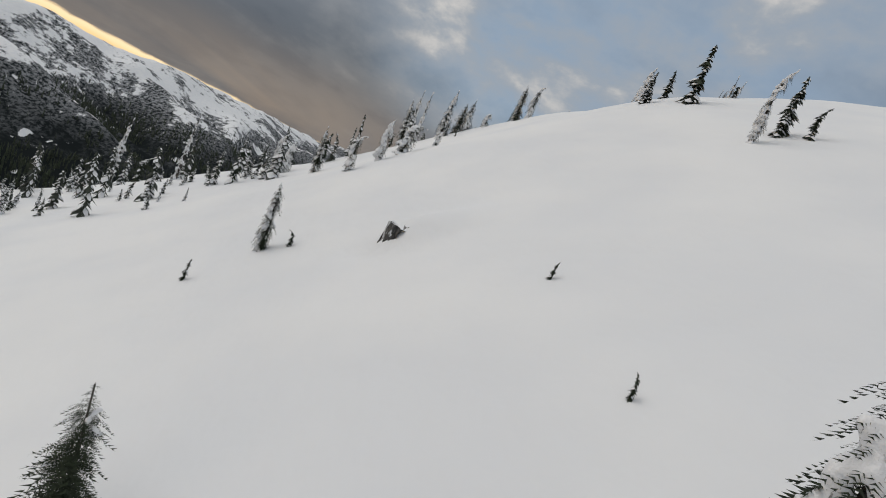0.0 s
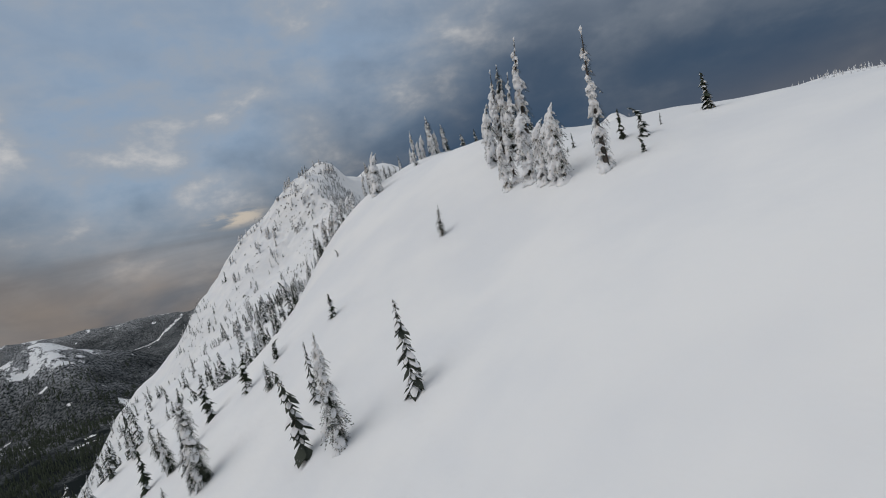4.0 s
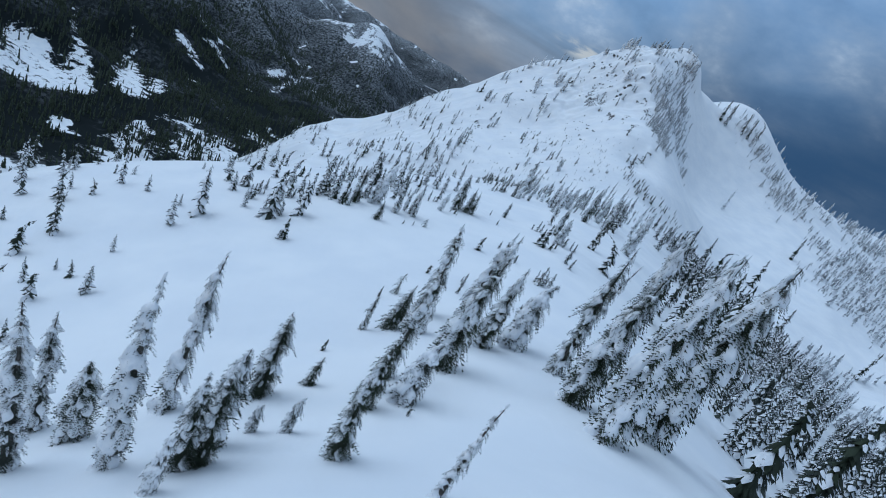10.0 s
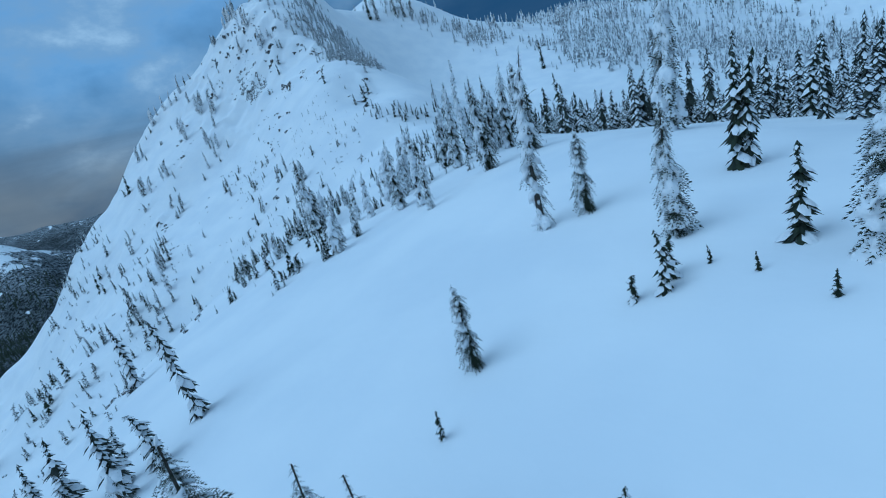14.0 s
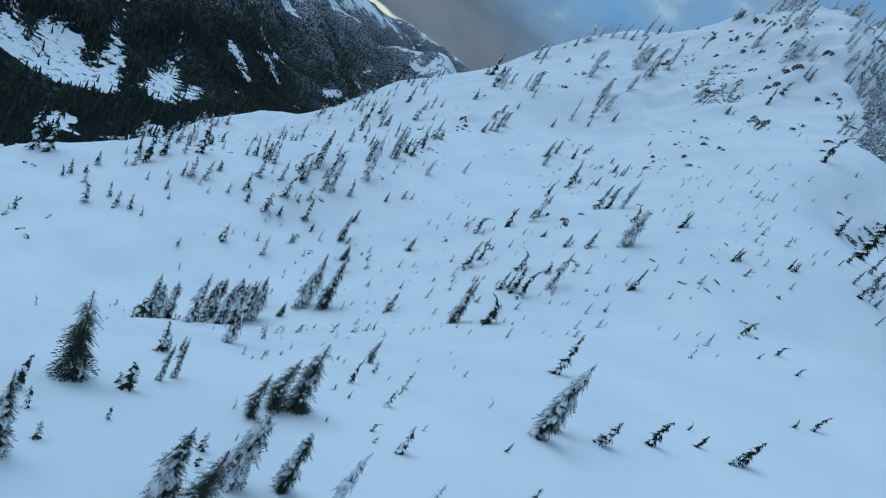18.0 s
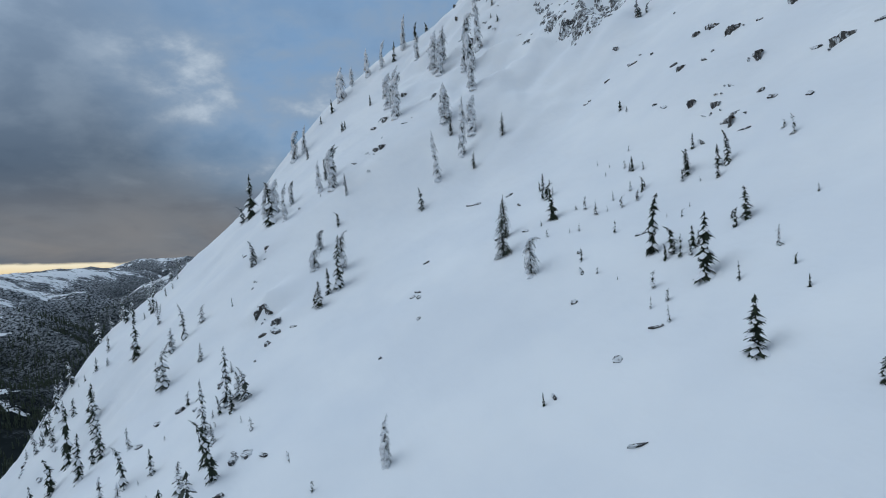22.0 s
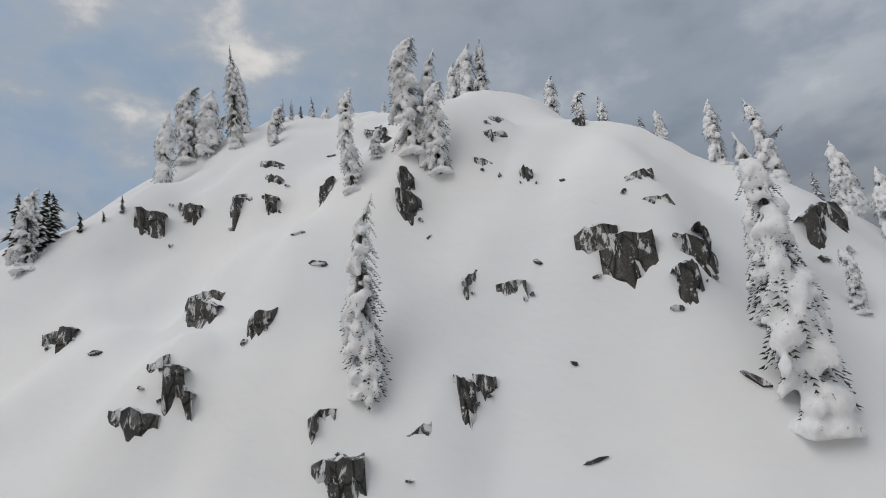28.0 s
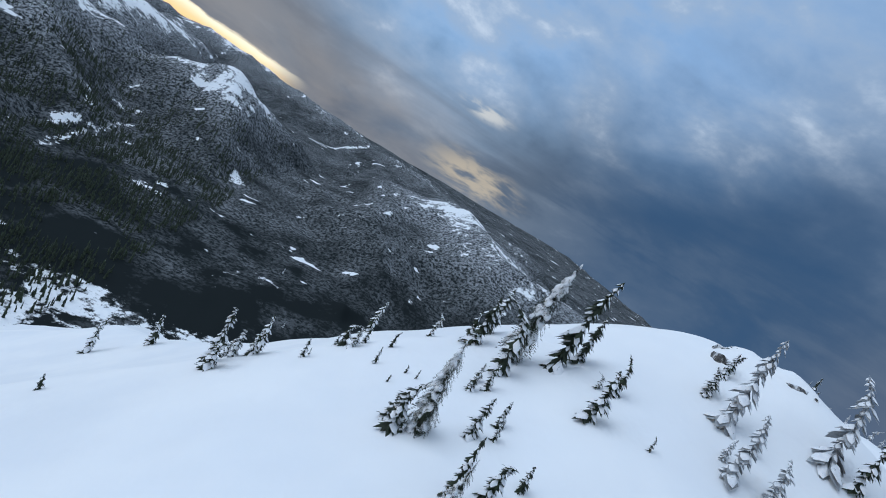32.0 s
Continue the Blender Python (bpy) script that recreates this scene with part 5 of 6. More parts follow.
SMALL_FIRS_L = [(267.7, 61.8, 0.9, "m"), (268.2, 93.5, 2, "m"), (268.2, 98.8, 2.8, "m"), (268.4, 64.8, 3.8, "w"), (269.4, 64.1, 3.3, "m"), (269.5, 60.9, 1.4, "m"), (269.5, 294.7, 11, "m"), (269.6, 72.6, 2.5, "d"), (269.7, 11.8, 4, "d"), (269.8, 66.7, 4.4, "m"), (270, 63.1, 2.2, "w"), (270.4, 117.9, 7.8, "m"), (270.5, 92.5, 2.5, "m"), (270.5, 104.9, 2.2, "m"), (270.5, 115.3, 5.1, "m"), (270.7, 14, 1.8, "m"), (271, 102.7, 2.6, "m"), (271.4, 136.4, 11, "w"), (271.9, 90.4, 1.1, "d"), (272, 61.5, 0.5, "t"), (272.3, 66.2, 1.6, "m"), (273.3, 64, 3.2, "w"), (274, 83.9, 1.3, "d"), (274.4, 79.8, 1.7, "d")]
SMALL_FIRS_M = [(274.6, 132.4, 11, "m"), (274.8, 59.6, 3.6, "m"), (274.8, 110.4, 1, "m"), (276.3, 60.4, 2.4, "d"), (276.9, 71.7, 4.5, "m"), (277, 68.9, 2.3, "w"), (277.7, 67.1, 1.6, "m"), (280.1, 149.5, 11, "m"), (280.3, 91.7, 5.2, "m"), (280.4, 10.9, 2.3, "m"), (280.6, 76.2, 2.2, "m"), (280.7, 65.1, 1.1, "d"), (282.5, 3.5, 6.8, "m"), (282.5, 5.6, 6, "m"), (282.7, 39.7, 1.7, "d"), (282.8, 72.5, 2.2, "w"), (283.9, 58.8, 3.5, "m"), (284.2, 60.3, 0.7, "t"), (284.9, 61.5, 3, "d"), (285.4, 63.6, 4.7, "s"), (285.5, 57.3, 1.3, "w"), (285.7, 34.7, 0.9, "b"), (285.9, 40.5, 1.5, "t"), (285.9, 61.5, 1.7, "w")]
SMALL_FIRS_N = [(286.5, 35.5, 1.9, "t"), (286.8, 71.5, 4.5, "d"), (287.1, 92.2, 2.5, "m"), (287.2, 63.9, 2.9, "m"), (287.3, 70.3, 2.1, "d"), (287.6, 69.3, 3.8, "w"), (288.1, 14.7, 5.9, "m"), (288.3, 44.4, 2.2, "m"), (288.7, 64, 0.8, "t"), (289.9, 97.6, 3.9, "m"), (290, 12, 2.9, "m"), (290.3, 15.3, 5.3, "m"), (290.4, 23.7, 2, "d"), (291.1, 64.7, 1.4, "m"), (292, 71, 2.3, "m"), (292.1, 56.2, 0.9, "b"), (292.6, 46.1, 1.7, "m"), (292.7, 41.2, 3.1, "w"), (292.9, 37.5, 3.6, "w"), (293, 18.9, 5.8, "w"), (293.7, 33.7, 2.7, "d"), (293.7, 48.9, 1.1, "d"), (293.8, 47.8, 1.8, "w"), (295.5, 64.4, 2.1, "d")]
SMALL_FIRS_O = [(295.8, 67.1, 0.4, "t"), (297, 67.9, 0.5, "t"), (297.2, 36.1, 3.5, "m"), (297.3, 33.8, 6.5, "w"), (298.7, 91, 5.4, "m"), (298.8, 33.3, 6.7, "s"), (300.2, 66.6, 3, "m"), (300.6, 14.9, 2.8, "m"), (301, 59, 0.6, "t"), (301.1, 69.9, 1.6, "d"), (301.2, 39.1, 4.6, "m"), (301.8, 69.7, 0.5, "b"), (302.2, 67.8, 1.1, "d"), (303, 67.3, 1.7, "b"), (303.5, 38.7, 3.7, "m"), (304.1, 66.9, 3.7, "w"), (305.3, 73, 2.1, "m"), (306.4, 14, 2.7, "m"), (306.5, 42.6, 2.8, "m"), (307.1, 71.8, 1.7, "d"), (308.6, 73.6, 1, "d"), (309.1, 70.2, 1.2, "b"), (309.4, 44.3, 3.2, "m"), (311.4, 43.6, 3.2, "m")]
SMALL_FIRS_P = [(311.9, 71.6, 1.1, "d"), (313.2, 66.2, 2.2, "d"), (315.9, 181.3, 11, "m"), (316.1, 44.4, 1.6, "w"), (316.7, 43.6, 1.4, "m"), (317, 67.7, 1.5, "d"), (318.6, 76.1, 0.5, "b"), (319, 68.4, 1.4, "d"), (319.2, 31, 3.1, "m"), (319.7, 76.3, 1, "t"), (321.4, 33.4, 3.5, "w"), (323.2, 34.2, 2.7, "m"), (324.4, 50.5, 2.3, "m"), (325.9, 51.4, 2.4, "b"), (326, 52.3, 4.8, "w"), (328.9, 28, 3.4, "m"), (330.3, 86.3, 2.1, "w"), (330.5, 61.1, 2.3, "w"), (330.8, 50.6, 1.4, "b"), (331.4, 91.4, 3.5, "m"), (333.3, 51, 1.2, "b"), (334.3, 93.2, 3.4, "w"), (335.4, 53.3, 1.7, "d"), (335.7, 26.5, 5.8, "m")]
SMALL_FIRS_Q = [(337.1, 95.5, 2.7, "w"), (337.1, 101.8, 2.9, "w"), (337.8, 44.4, 2.9, "w"), (338.3, 54.9, 2, "b"), (338.8, 27.8, 4.4, "m"), (339.6, 54, 1.4, "b"), (341.5, 31.4, 4.3, "w"), (342.2, 48.5, 2.5, "w"), (342.7, 52.2, 5.4, "w"), (342.8, -12.9, 6.4, "m"), (344.3, 53.9, 4.3, "w"), (345, 46.1, 6.5, "w"), (345.3, 53, 2.6, "w"), (352.5, 79.6, 1.1, "t"), (354, 79.2, 0.7, "t"), (356.1, 80.4, 1.4, "m"), (356.7, 42.9, 6.1, "w"), (358.7, 41.5, 3.1, "w"), (359.1, 56.7, 1.6, "b"), (359.3, 81.4, 2.7, "w"), (360, 61.2, 1.6, "b"), (362.1, 51.3, 1.9, "d"), (363.9, 86.9, 0.8, "d"), (364.1, 86.3, 0.4, "d")]
SMALL_FIRS_R = [(364.4, 85.6, 0.9, "d"), (365.2, 106.2, 1.4, "w"), (366, 84.7, 2.7, "w"), (368.6, 67.1, 3.6, "w"), (369, 84.6, 3, "w"), (369.8, 54.1, 1.4, "d"), (369.8, 56.1, 2.3, "d"), (370, 65, 4.5, "w"), (370.5, 69.8, 5.2, "w"), (370.8, 61.1, 2.2, "w"), (371.1, 63.1, 3.9, "m"), (371.1, 121.8, 4.3, "w"), (371.4, 58.7, 4.7, "w"), (371.4, 113.1, 1.9, "w"), (372, 71.9, 3.6, "w"), (372.8, 74.2, 1.9, "w"), (373.5, 123.3, 5.4, "w"), (373.6, 126.4, 6.4, "w"), (374.9, 96, 2, "w"), (378, 106.7, 2.5, "m"), (378.1, 107.8, 2.1, "m"), (378.5, 108.9, 1, "b"), (379.4, 123.2, 1.4, "w"), (380.1, 121.5, 3.1, "w")]
SMALL_FIRS_S = [(380.7, 113.8, 0.7, "b"), (380.8, 107.7, 1.8, "m"), (381, 105.2, 2.4, "m"), (382.1, 112, 2.5, "w"), (382.7, 157.3, 11, "w"), (383, 153.8, 11, "w"), (383.4, 171, 11, "w"), (383.6, 108.1, 1.3, "m"), (383.6, 113.5, 2.1, "w"), (383.6, 157.6, 11, "w"), (383.7, 108.7, 1.3, "b"), (383.7, 117.2, 1.6, "w"), (384.3, 167.8, 11, "w"), (384.4, 105.3, 0.4, "t"), (384.6, 106.3, 0.5, "t"), (384.8, 118.4, 1.7, "w"), (385.1, 109.4, 4.4, "m"), (385.2, 106, 0.4, "t"), (385.4, 123.5, 1.1, "w"), (385.7, 111.8, 5.2, "m"), (386.1, 176.9, 11, "w"), (386.2, 112.9, 2.7, "w"), (386.6, 105, 0.9, "d"), (388.2, 92.9, 1, "t")]
SMALL_FIRS_T = [(388.3, 98.8, 2.4, "w"), (388.4, 102.3, 1.2, "m"), (388.5, 109.2, 2.9, "m"), (388.8, 105.8, 1.1, "t"), (389.5, 98.6, 4.2, "w"), (389.9, 100.4, 2.5, "w"), (389.9, 103.9, 1.9, "w"), (389.9, 104.8, 1, "m"), (390, 99.5, 1.9, "w"), (390, 110, 3, "m"), (390.1, 107.6, 0.9, "m"), (397.2, 110, 1.4, "w"), (400.6, 106.8, 3.2, "w"), (414.4, 91.8, 4, "w"), (415.2, 86.8, 5.5, "w"), (991.1, 127.1, 11, "w"), (1151, 93.5, 11, "w")]
SMALL_FIRS = SMALL_FIRS_A + SMALL_FIRS_B + SMALL_FIRS_C + SMALL_FIRS_D + SMALL_FIRS_E + SMALL_FIRS_F + SMALL_FIRS_G + SMALL_FIRS_H + SMALL_FIRS_I + SMALL_FIRS_J + SMALL_FIRS_K + SMALL_FIRS_L + SMALL_FIRS_M + SMALL_FIRS_N + SMALL_FIRS_O + SMALL_FIRS_P + SMALL_FIRS_Q + SMALL_FIRS_R + SMALL_FIRS_S + SMALL_FIRS_T
FIR_ROWS = [(FIRS_FIRST_SLOPE_A, "firs on the first snow slope"), (FIRS_FIRST_SLOPE_B, "firs on the first snow slope"), (FIRS_CREST_A, "firs along the crest"), (FIRS_CREST_B, "firs along the crest"), (FIRS_HOLLOW_A, "firs below the crest"), (FIRS_HOLLOW_B, "firs below the crest"), (FIRS_HOLLOW_C, "firs below the crest"), (FIRS_BENCH_A, "firs on the bench"), (FIRS_BENCH_B, "firs on the bench"), (FIRS_SHELF_A, "firs on the shelf"), (FIRS_SHELF_B, "firs on the shelf"), (FIRS_SHELF_C, "firs on the shelf"), (FIRS_BOWL_A, "firs in the bowl"), (FIRS_BOWL_B, "firs in the bowl"), (FIRS_FLANK_B, "firs on the steep flank"), (FIRS_FLANK_A, "firs on the steep flank"), (FIRS_CRAG_A, "firs on the crag"), (FIRS_CRAG_B, "firs on the crag"), (FIRS_TOP_A, "firs on the summit ridge"), (FIRS_TOP_B, "firs on the summit ridge"), (FIRS_LIP, "firs along the crest"), (FIRS_FOOT, "firs on the first snow slope"), (FIRS_HEAP, "firs on the shelf")]
plant_rng = random.Random(5)


def plant(rows, group):
    """Firs at their places, each a copy of one of its kind, sunk a little into the snow."""
    for y, x, h, kind in rows:
        kind = "s" if kind == "w" and h > (5.0 if y < 338 else 6.9) else "m" if kind == "d" and h > 3.6 else kind
        tree, own = plant_rng.choice(PROTOTYPES[kind])
        k = h / own
        wide = k * plant_rng.uniform(0.86, 1.12) * (1.0 if k < 1.1 else (1.1 / k) ** 0.6)
        lean = (plant_rng.uniform(-3, 3), plant_rng.uniform(-3, 3))
        place = pose(x, y, ground_z(x, y) - 0.04 * h, lean[0], lean[1], plant_rng.uniform(-50, 50)) @ Matrix.Diagonal((wide, wide, k, 1))
        ob = copy_thing(tree, place)
        tagged(ob, group=group)


# the small firs of the middle slopes that stand near enough to be told apart
NEAR_SMALL = [r for r in SMALL_FIRS if r[2] > 4.0 and 240 < r[0] < 312 and 36 < r[1] < 80 and not any(abs(r[0] - b[0]) + abs(r[1] - b[1]) < 1.3 for b in FIRS_FLANK_B + FIRS_HEAP)]
for rows, group in FIR_ROWS + [(NEAR_SMALL, "small firs scattered over the slopes")]:
    plant(rows, group)
for kind in PROTOTYPES:
    for tree, own in PROTOTYPES[kind]:
        for o in (*tree.children_recursive, tree):
            bpy.data.objects.remove(o)


# ---- rocks ----
def slab(rng, w, h, depth, points=15):
    """An angular block: the hull of loose points, steep in front."""
    bm = bmesh.new()
    for _ in range(points):
        u, v, t = rng.uniform(-1, 1), rng.uniform(-1, 1), rng.uniform(-1, 1)
        m = max(abs(u), abs(v), abs(t))
        u, v, t = (c / m * rng.uniform(0.75, 1.0) for c in (u, v, t))
        bm.verts.new((u * w * 0.5, v * depth * 0.5, t * h * 0.5 + 0.12 * v * h))
    hull = bmesh.ops.convex_hull(bm, input=bm.verts)
    bmesh.ops.delete(bm, geom=list({g for g in hull["geom_interior"] + hull["geom_unused"] if isinstance(g, bmesh.types.BMVert)}), context="VERTS")
    bmesh.ops.triangulate(bm, faces=list(bm.faces))
    bmesh.ops.subdivide_edges(bm, edges=list(bm.edges), cuts=1, use_grid_fill=True)
    jag = 0.07 * min(w, h)
    for v in bm.verts:
        v.co += Vector((rng.uniform(-1, 1), rng.uniform(-1, 1), rng.uniform(-1, 1))) * jag
    return bm


def downhill(x, y, e=1.5):
    gx = (ground_z(x + e, y) - ground_z(x - e, y)) / (2 * e)
    gy = (ground_z(x, y + e) - ground_z(x, y - e)) / (2 * e)
    return gx, gy


def set_stone(thing, origin, rng, x, y, w, h, face, tilt, slope, name):
    """A block bedded in the slope: it lies back with the hill and turns a little in its bed."""
    stone = part(name, slab(rng, w, h, 0.5 * min(w, h) + 0.30), ROCK, thing)
    lie = pose(0, 0, 0, 0, 0, math.degrees(face) + 90) @ pose(0, 0, 0, -0.60 * (90 - slope) + rng.uniform(-9, 9), 0, 0) @ pose(0, 0, 0, 0, tilt, 0)
    deep = 0.10 * min(w, h) + 0.04
    out = (math.sin(math.radians(slope)) * math.cos(face), math.sin(math.radians(slope)) * math.sin(face), math.cos(math.radians(slope)))
    stone.matrix_local = Matrix.Translation((x - origin[0] - deep * out[0], y - origin[1] - deep * out[1], ground_z(x, y) - origin[2] - deep * out[2])) @ lie


def quads(rows, cols):
    return [(r * cols + c, r * cols + c + 1, (r + 1) * cols + c + 1, (r + 1) * cols + c) for r in range(rows - 1) for c in range(cols - 1)]


def outcrop(thing, origin, rng, x, y, w, h):
    """A broken face of rock under a lip of drifted snow, its top and foot in the snow, with a splinter or two beside it."""
    gx, gy = downhill(x, y, 2.5)
    slope = math.degrees(math.atan(math.hypot(gx, gy)))
    face = math.atan2(-gy, -gx)
    c, s = math.cos(face), math.sin(face)
    cols = max(9, min(30, int(w / 0.16)))
    blocks = max(3, int(w / 0.38))
    edges = sorted(rng.uniform(-0.7, 0.7) for _ in range(blocks - 1))
    proud = [(rng.choice((0.10, 0.28, 0.36, 0.42, 0.50)) + rng.uniform(-0.04, 0.04), rng.uniform(-0.20, 0.0) * h, rng.uniform(-0.9, 0.9)) for _ in range(blocks)]
    verts = []
    # down the face: how far out, how deep below the lip (0 top, 1 foot)
    for row, (step, deep) in enumerate(((-0.9, -1), (-0.12, 0), (0.0, 0.02), (0.05, 0.25), (0.02, 0.5), (0.10, 0.75), (0.16, 1.0))):
        for k in range(cols):
            v = (k / (cols - 1) - 0.5) * 1.15 * w
            b = sum(1 for e in edges if e * w < v)
            out, rise, skew = proud[b]
            u = out + step + skew * 0.25 * (v / w) + (0.07 * rng.uniform(-1, 1) if row > 1 else 0) - 0.5 * (abs(v) / w) ** 2
            lip = ground_z(x - s * v - c * 0.1, y + c * v - s * 0.1)
            foot = ground_z(x - s * v + c * (u + 0.1), y + c * v + s * (u + 0.1)) - 0.35
            top = lip - 0.07 + rise - 0.10 * rng.random()
            z = lip - 0.5 if deep < 0 else top + deep * (foot - top)
            verts.append((x - s * v + c * u - origin[0], y + c * v + s * u - origin[1], z - origin[2]))
    part("rock", (verts, quads(7, cols)), ROCK, thing)
    for n in range(rng.randint(0, 2)):
        off, along = rng.uniform(-0.9, 0.9) * w, rng.uniform(0.5, 1.0) * h
        set_stone(thing, origin, rng, x - s * off + c * along, y + c * off + s * along, rng.uniform(0.15, 0.35) * min(w, 1.6), rng.uniform(0.10, 0.26) * min(h, 1.4) + 0.06, face, rng.uniform(-50, 50), slope, "splinter")


def rib(thing, origin, rng, x, y, w, h):
    """A jagged rib of rock that runs down the fall line and breaks through the snow along its back."""
    gx, gy = downhill(x, y, 2.5)
    face = math.atan2(-gy, -gx) + rng.uniform(-0.35, 0.35)
    c, s = math.cos(face), math.sin(face)
    run = math.cos(math.atan(math.hypot(gx, gy)))
    cols, rows = max(11, int(w / 0.09)), max(16, int(h / 0.10))
    seed = rng.randint(1, 90)
    verts = []
    for r in range(rows):
        u = (r / (rows - 1) - 0.5) * 1.7 * h * run
        for k in range(cols):
            v = (k / (cols - 1) - 0.5) * 2.0 * w
            back = (1 - abs(v / w) ** 1.5) * (1 - abs(u / (0.85 * h * run)) ** 2.5)
            strata = float(rough(np.array(u / 2.6 + 3 * x), np.array(v + 2 * y), 0.42, 3, seed, True))
            lift = 0.22 * back * min(1.0, w) + 0.75 * (strata - 0.66) + rng.uniform(-0.025, 0.025) - 0.10
            px, py = x - s * v + c * u, y + c * v + s * u
            if abs(v) > 0.97 * w or r in (0, rows - 1):
                lift = -0.4
            verts.append((px + 0.25 * c * max(lift, 0) - origin[0], py + 0.25 * s * max(lift, 0) - origin[1], ground_z(px, py) + lift - origin[2]))
    part("rib", (verts, quads(rows, cols)), ROCK, thing)


# small broken stone on the face of the summit
def rubble(count, x0, x1, y0, y1, patch, most, seed, label):
    rng = random.Random(seed)
    out = Mesh()
    for _ in range(count):
        x, y = rng.uniform(x0, x1), rng.uniform(y0, y1)
        if rough(np.array(x), np.array(y), 9.0, 3, 91) < patch or crest_off(x, y) > -9:
            continue
        gx, gy = downhill(x, y, 0.8)
        w, h = rng.uniform(0.2, 1.0) * most, rng.uniform(0.10, 0.42) * most
        face = math.atan2(-gy, -gx)
        m = Matrix.Translation((x, y, ground_z(x, y) - 0.03)) @ pose(0, 0, 0, 0, 0, math.degrees(face) + 90) @ pose(0, 0, 0, math.degrees(math.atan(math.hypot(gx, gy))), 0, 0) @ pose(0, 0, 0, 0, 0, rng.uniform(-50, 50))
        ring = [(w * 0.5 * math.cos(a) * rng.uniform(0.6, 1.1), h * 0.5 * math.sin(a) * rng.uniform(0.6, 1.1)) for a in (0.2, 1.1, 2.2, 3.3, 4.2, 5.3)]
        pts = [m @ Vector((u, v, -0.15)) for u, v in ring] + [m @ Vector((u * 0.8, v * 0.7 - 0.03, rng.uniform(0.04, 0.12) * most)) for u, v in ring]
        out.add(pts, [tuple(range(6, 12))] + [(k, (k + 1) % 6, 6 + (k + 1) % 6, 6 + k) for k in range(6)])
    me = bpy.data.meshes.new("rubble")
    me.from_pydata([tuple(v) for v in out.v], [], out.f)
    me.materials.append(ROCK)
    tagged(new("rubble", me), label, "rocks", kind="stuff")


ROCK_LABEL = "dark angular granite ledge under a lip of drifted snow"
rock_rng = random.Random(23)
for x, y, w, h in ROCKS:
    origin = (x, y, ground_z(x, y))
    thing = new("rock_outcrop")
    thing.matrix_basis = Matrix.Translation(origin)
    outcrop(thing, origin, rock_rng, x, y, max(0.4, min(w, 3.5)), max(0.3, min(h, 1.5)))
    tagged(thing, ROCK_LABEL, "rock", "rocks on the snow slopes")

# the broken cliff below the summit: ledges and ribs with snow between them
crag = new("rock_crag")
cx, cy = float(np.mean([r[0] for r in CRAG_RIBS])), float(np.mean([r[1] for r in CRAG_RIBS]))
origin = (cx, cy, ground_z(cx, cy))
crag.matrix_basis = Matrix.Translation(origin)
for x, y, w, h in CRAG_RIBS:
    rib(crag, origin, rock_rng, x, y, max(0.45, w), max(0.7, h))
    rib(crag, origin, rock_rng, x + rock_rng.uniform(-0.7, 0.7), y + rock_rng.uniform(-0.7, 0.7), max(0.4, 0.6 * w), max(0.6, 0.7 * h))
tagged(crag, "broken dark granite cliff with snow-filled cracks", "rock face")
rubble(110, 70, 106, 343, 361, 0.16, 1.0, 77, "small dark broken stones showing through the snow")
rubble(420, 40, 100, 255, 345, 0.12, 1.3, 78, "dark stones scattered over the upper snow slope")
rubble(700, -30, 48, 215, 350, 0.10, 2.2, 79, "dark broken rocks along the brink of the steep side")


# ---- woods that nobody could count ----
def stub_fir(rng, tiers, around):
    """A small fir of a few ragged tiers, for far woods: vertices, triangles, and how soon each of these turns white."""
    v, f, white = [], [], []
    for t in range(tiers):
        z0, z1 = 0.02 + 0.90 * t / tiers, min(1.0, 0.02 + 0.90 * (t + 1.75) / tiers)
        r = 0.135 * (1 - t / tiers) ** 0.6 + 0.02
        base, turn = len(v), rng.uniform(0, 6)
        v.append((rng.uniform(-0.01, 0.01), rng.uniform(-0.01, 0.01), z1))
        for k in range(around):
            rr = r * rng.uniform(0.6, 1.3)
            v.append((math.cos(turn + math.tau * k / around) * rr, math.sin(turn + math.tau * k / around) * rr, z0 + rng.uniform(-0.04, 0.04)))
        for k in range(around):
            f.append((base, base + 1 + k, base + 1 + (k + 1) % around))
            white.append(rng.random())
    return np.array(v), np.array(f), np.array(white)


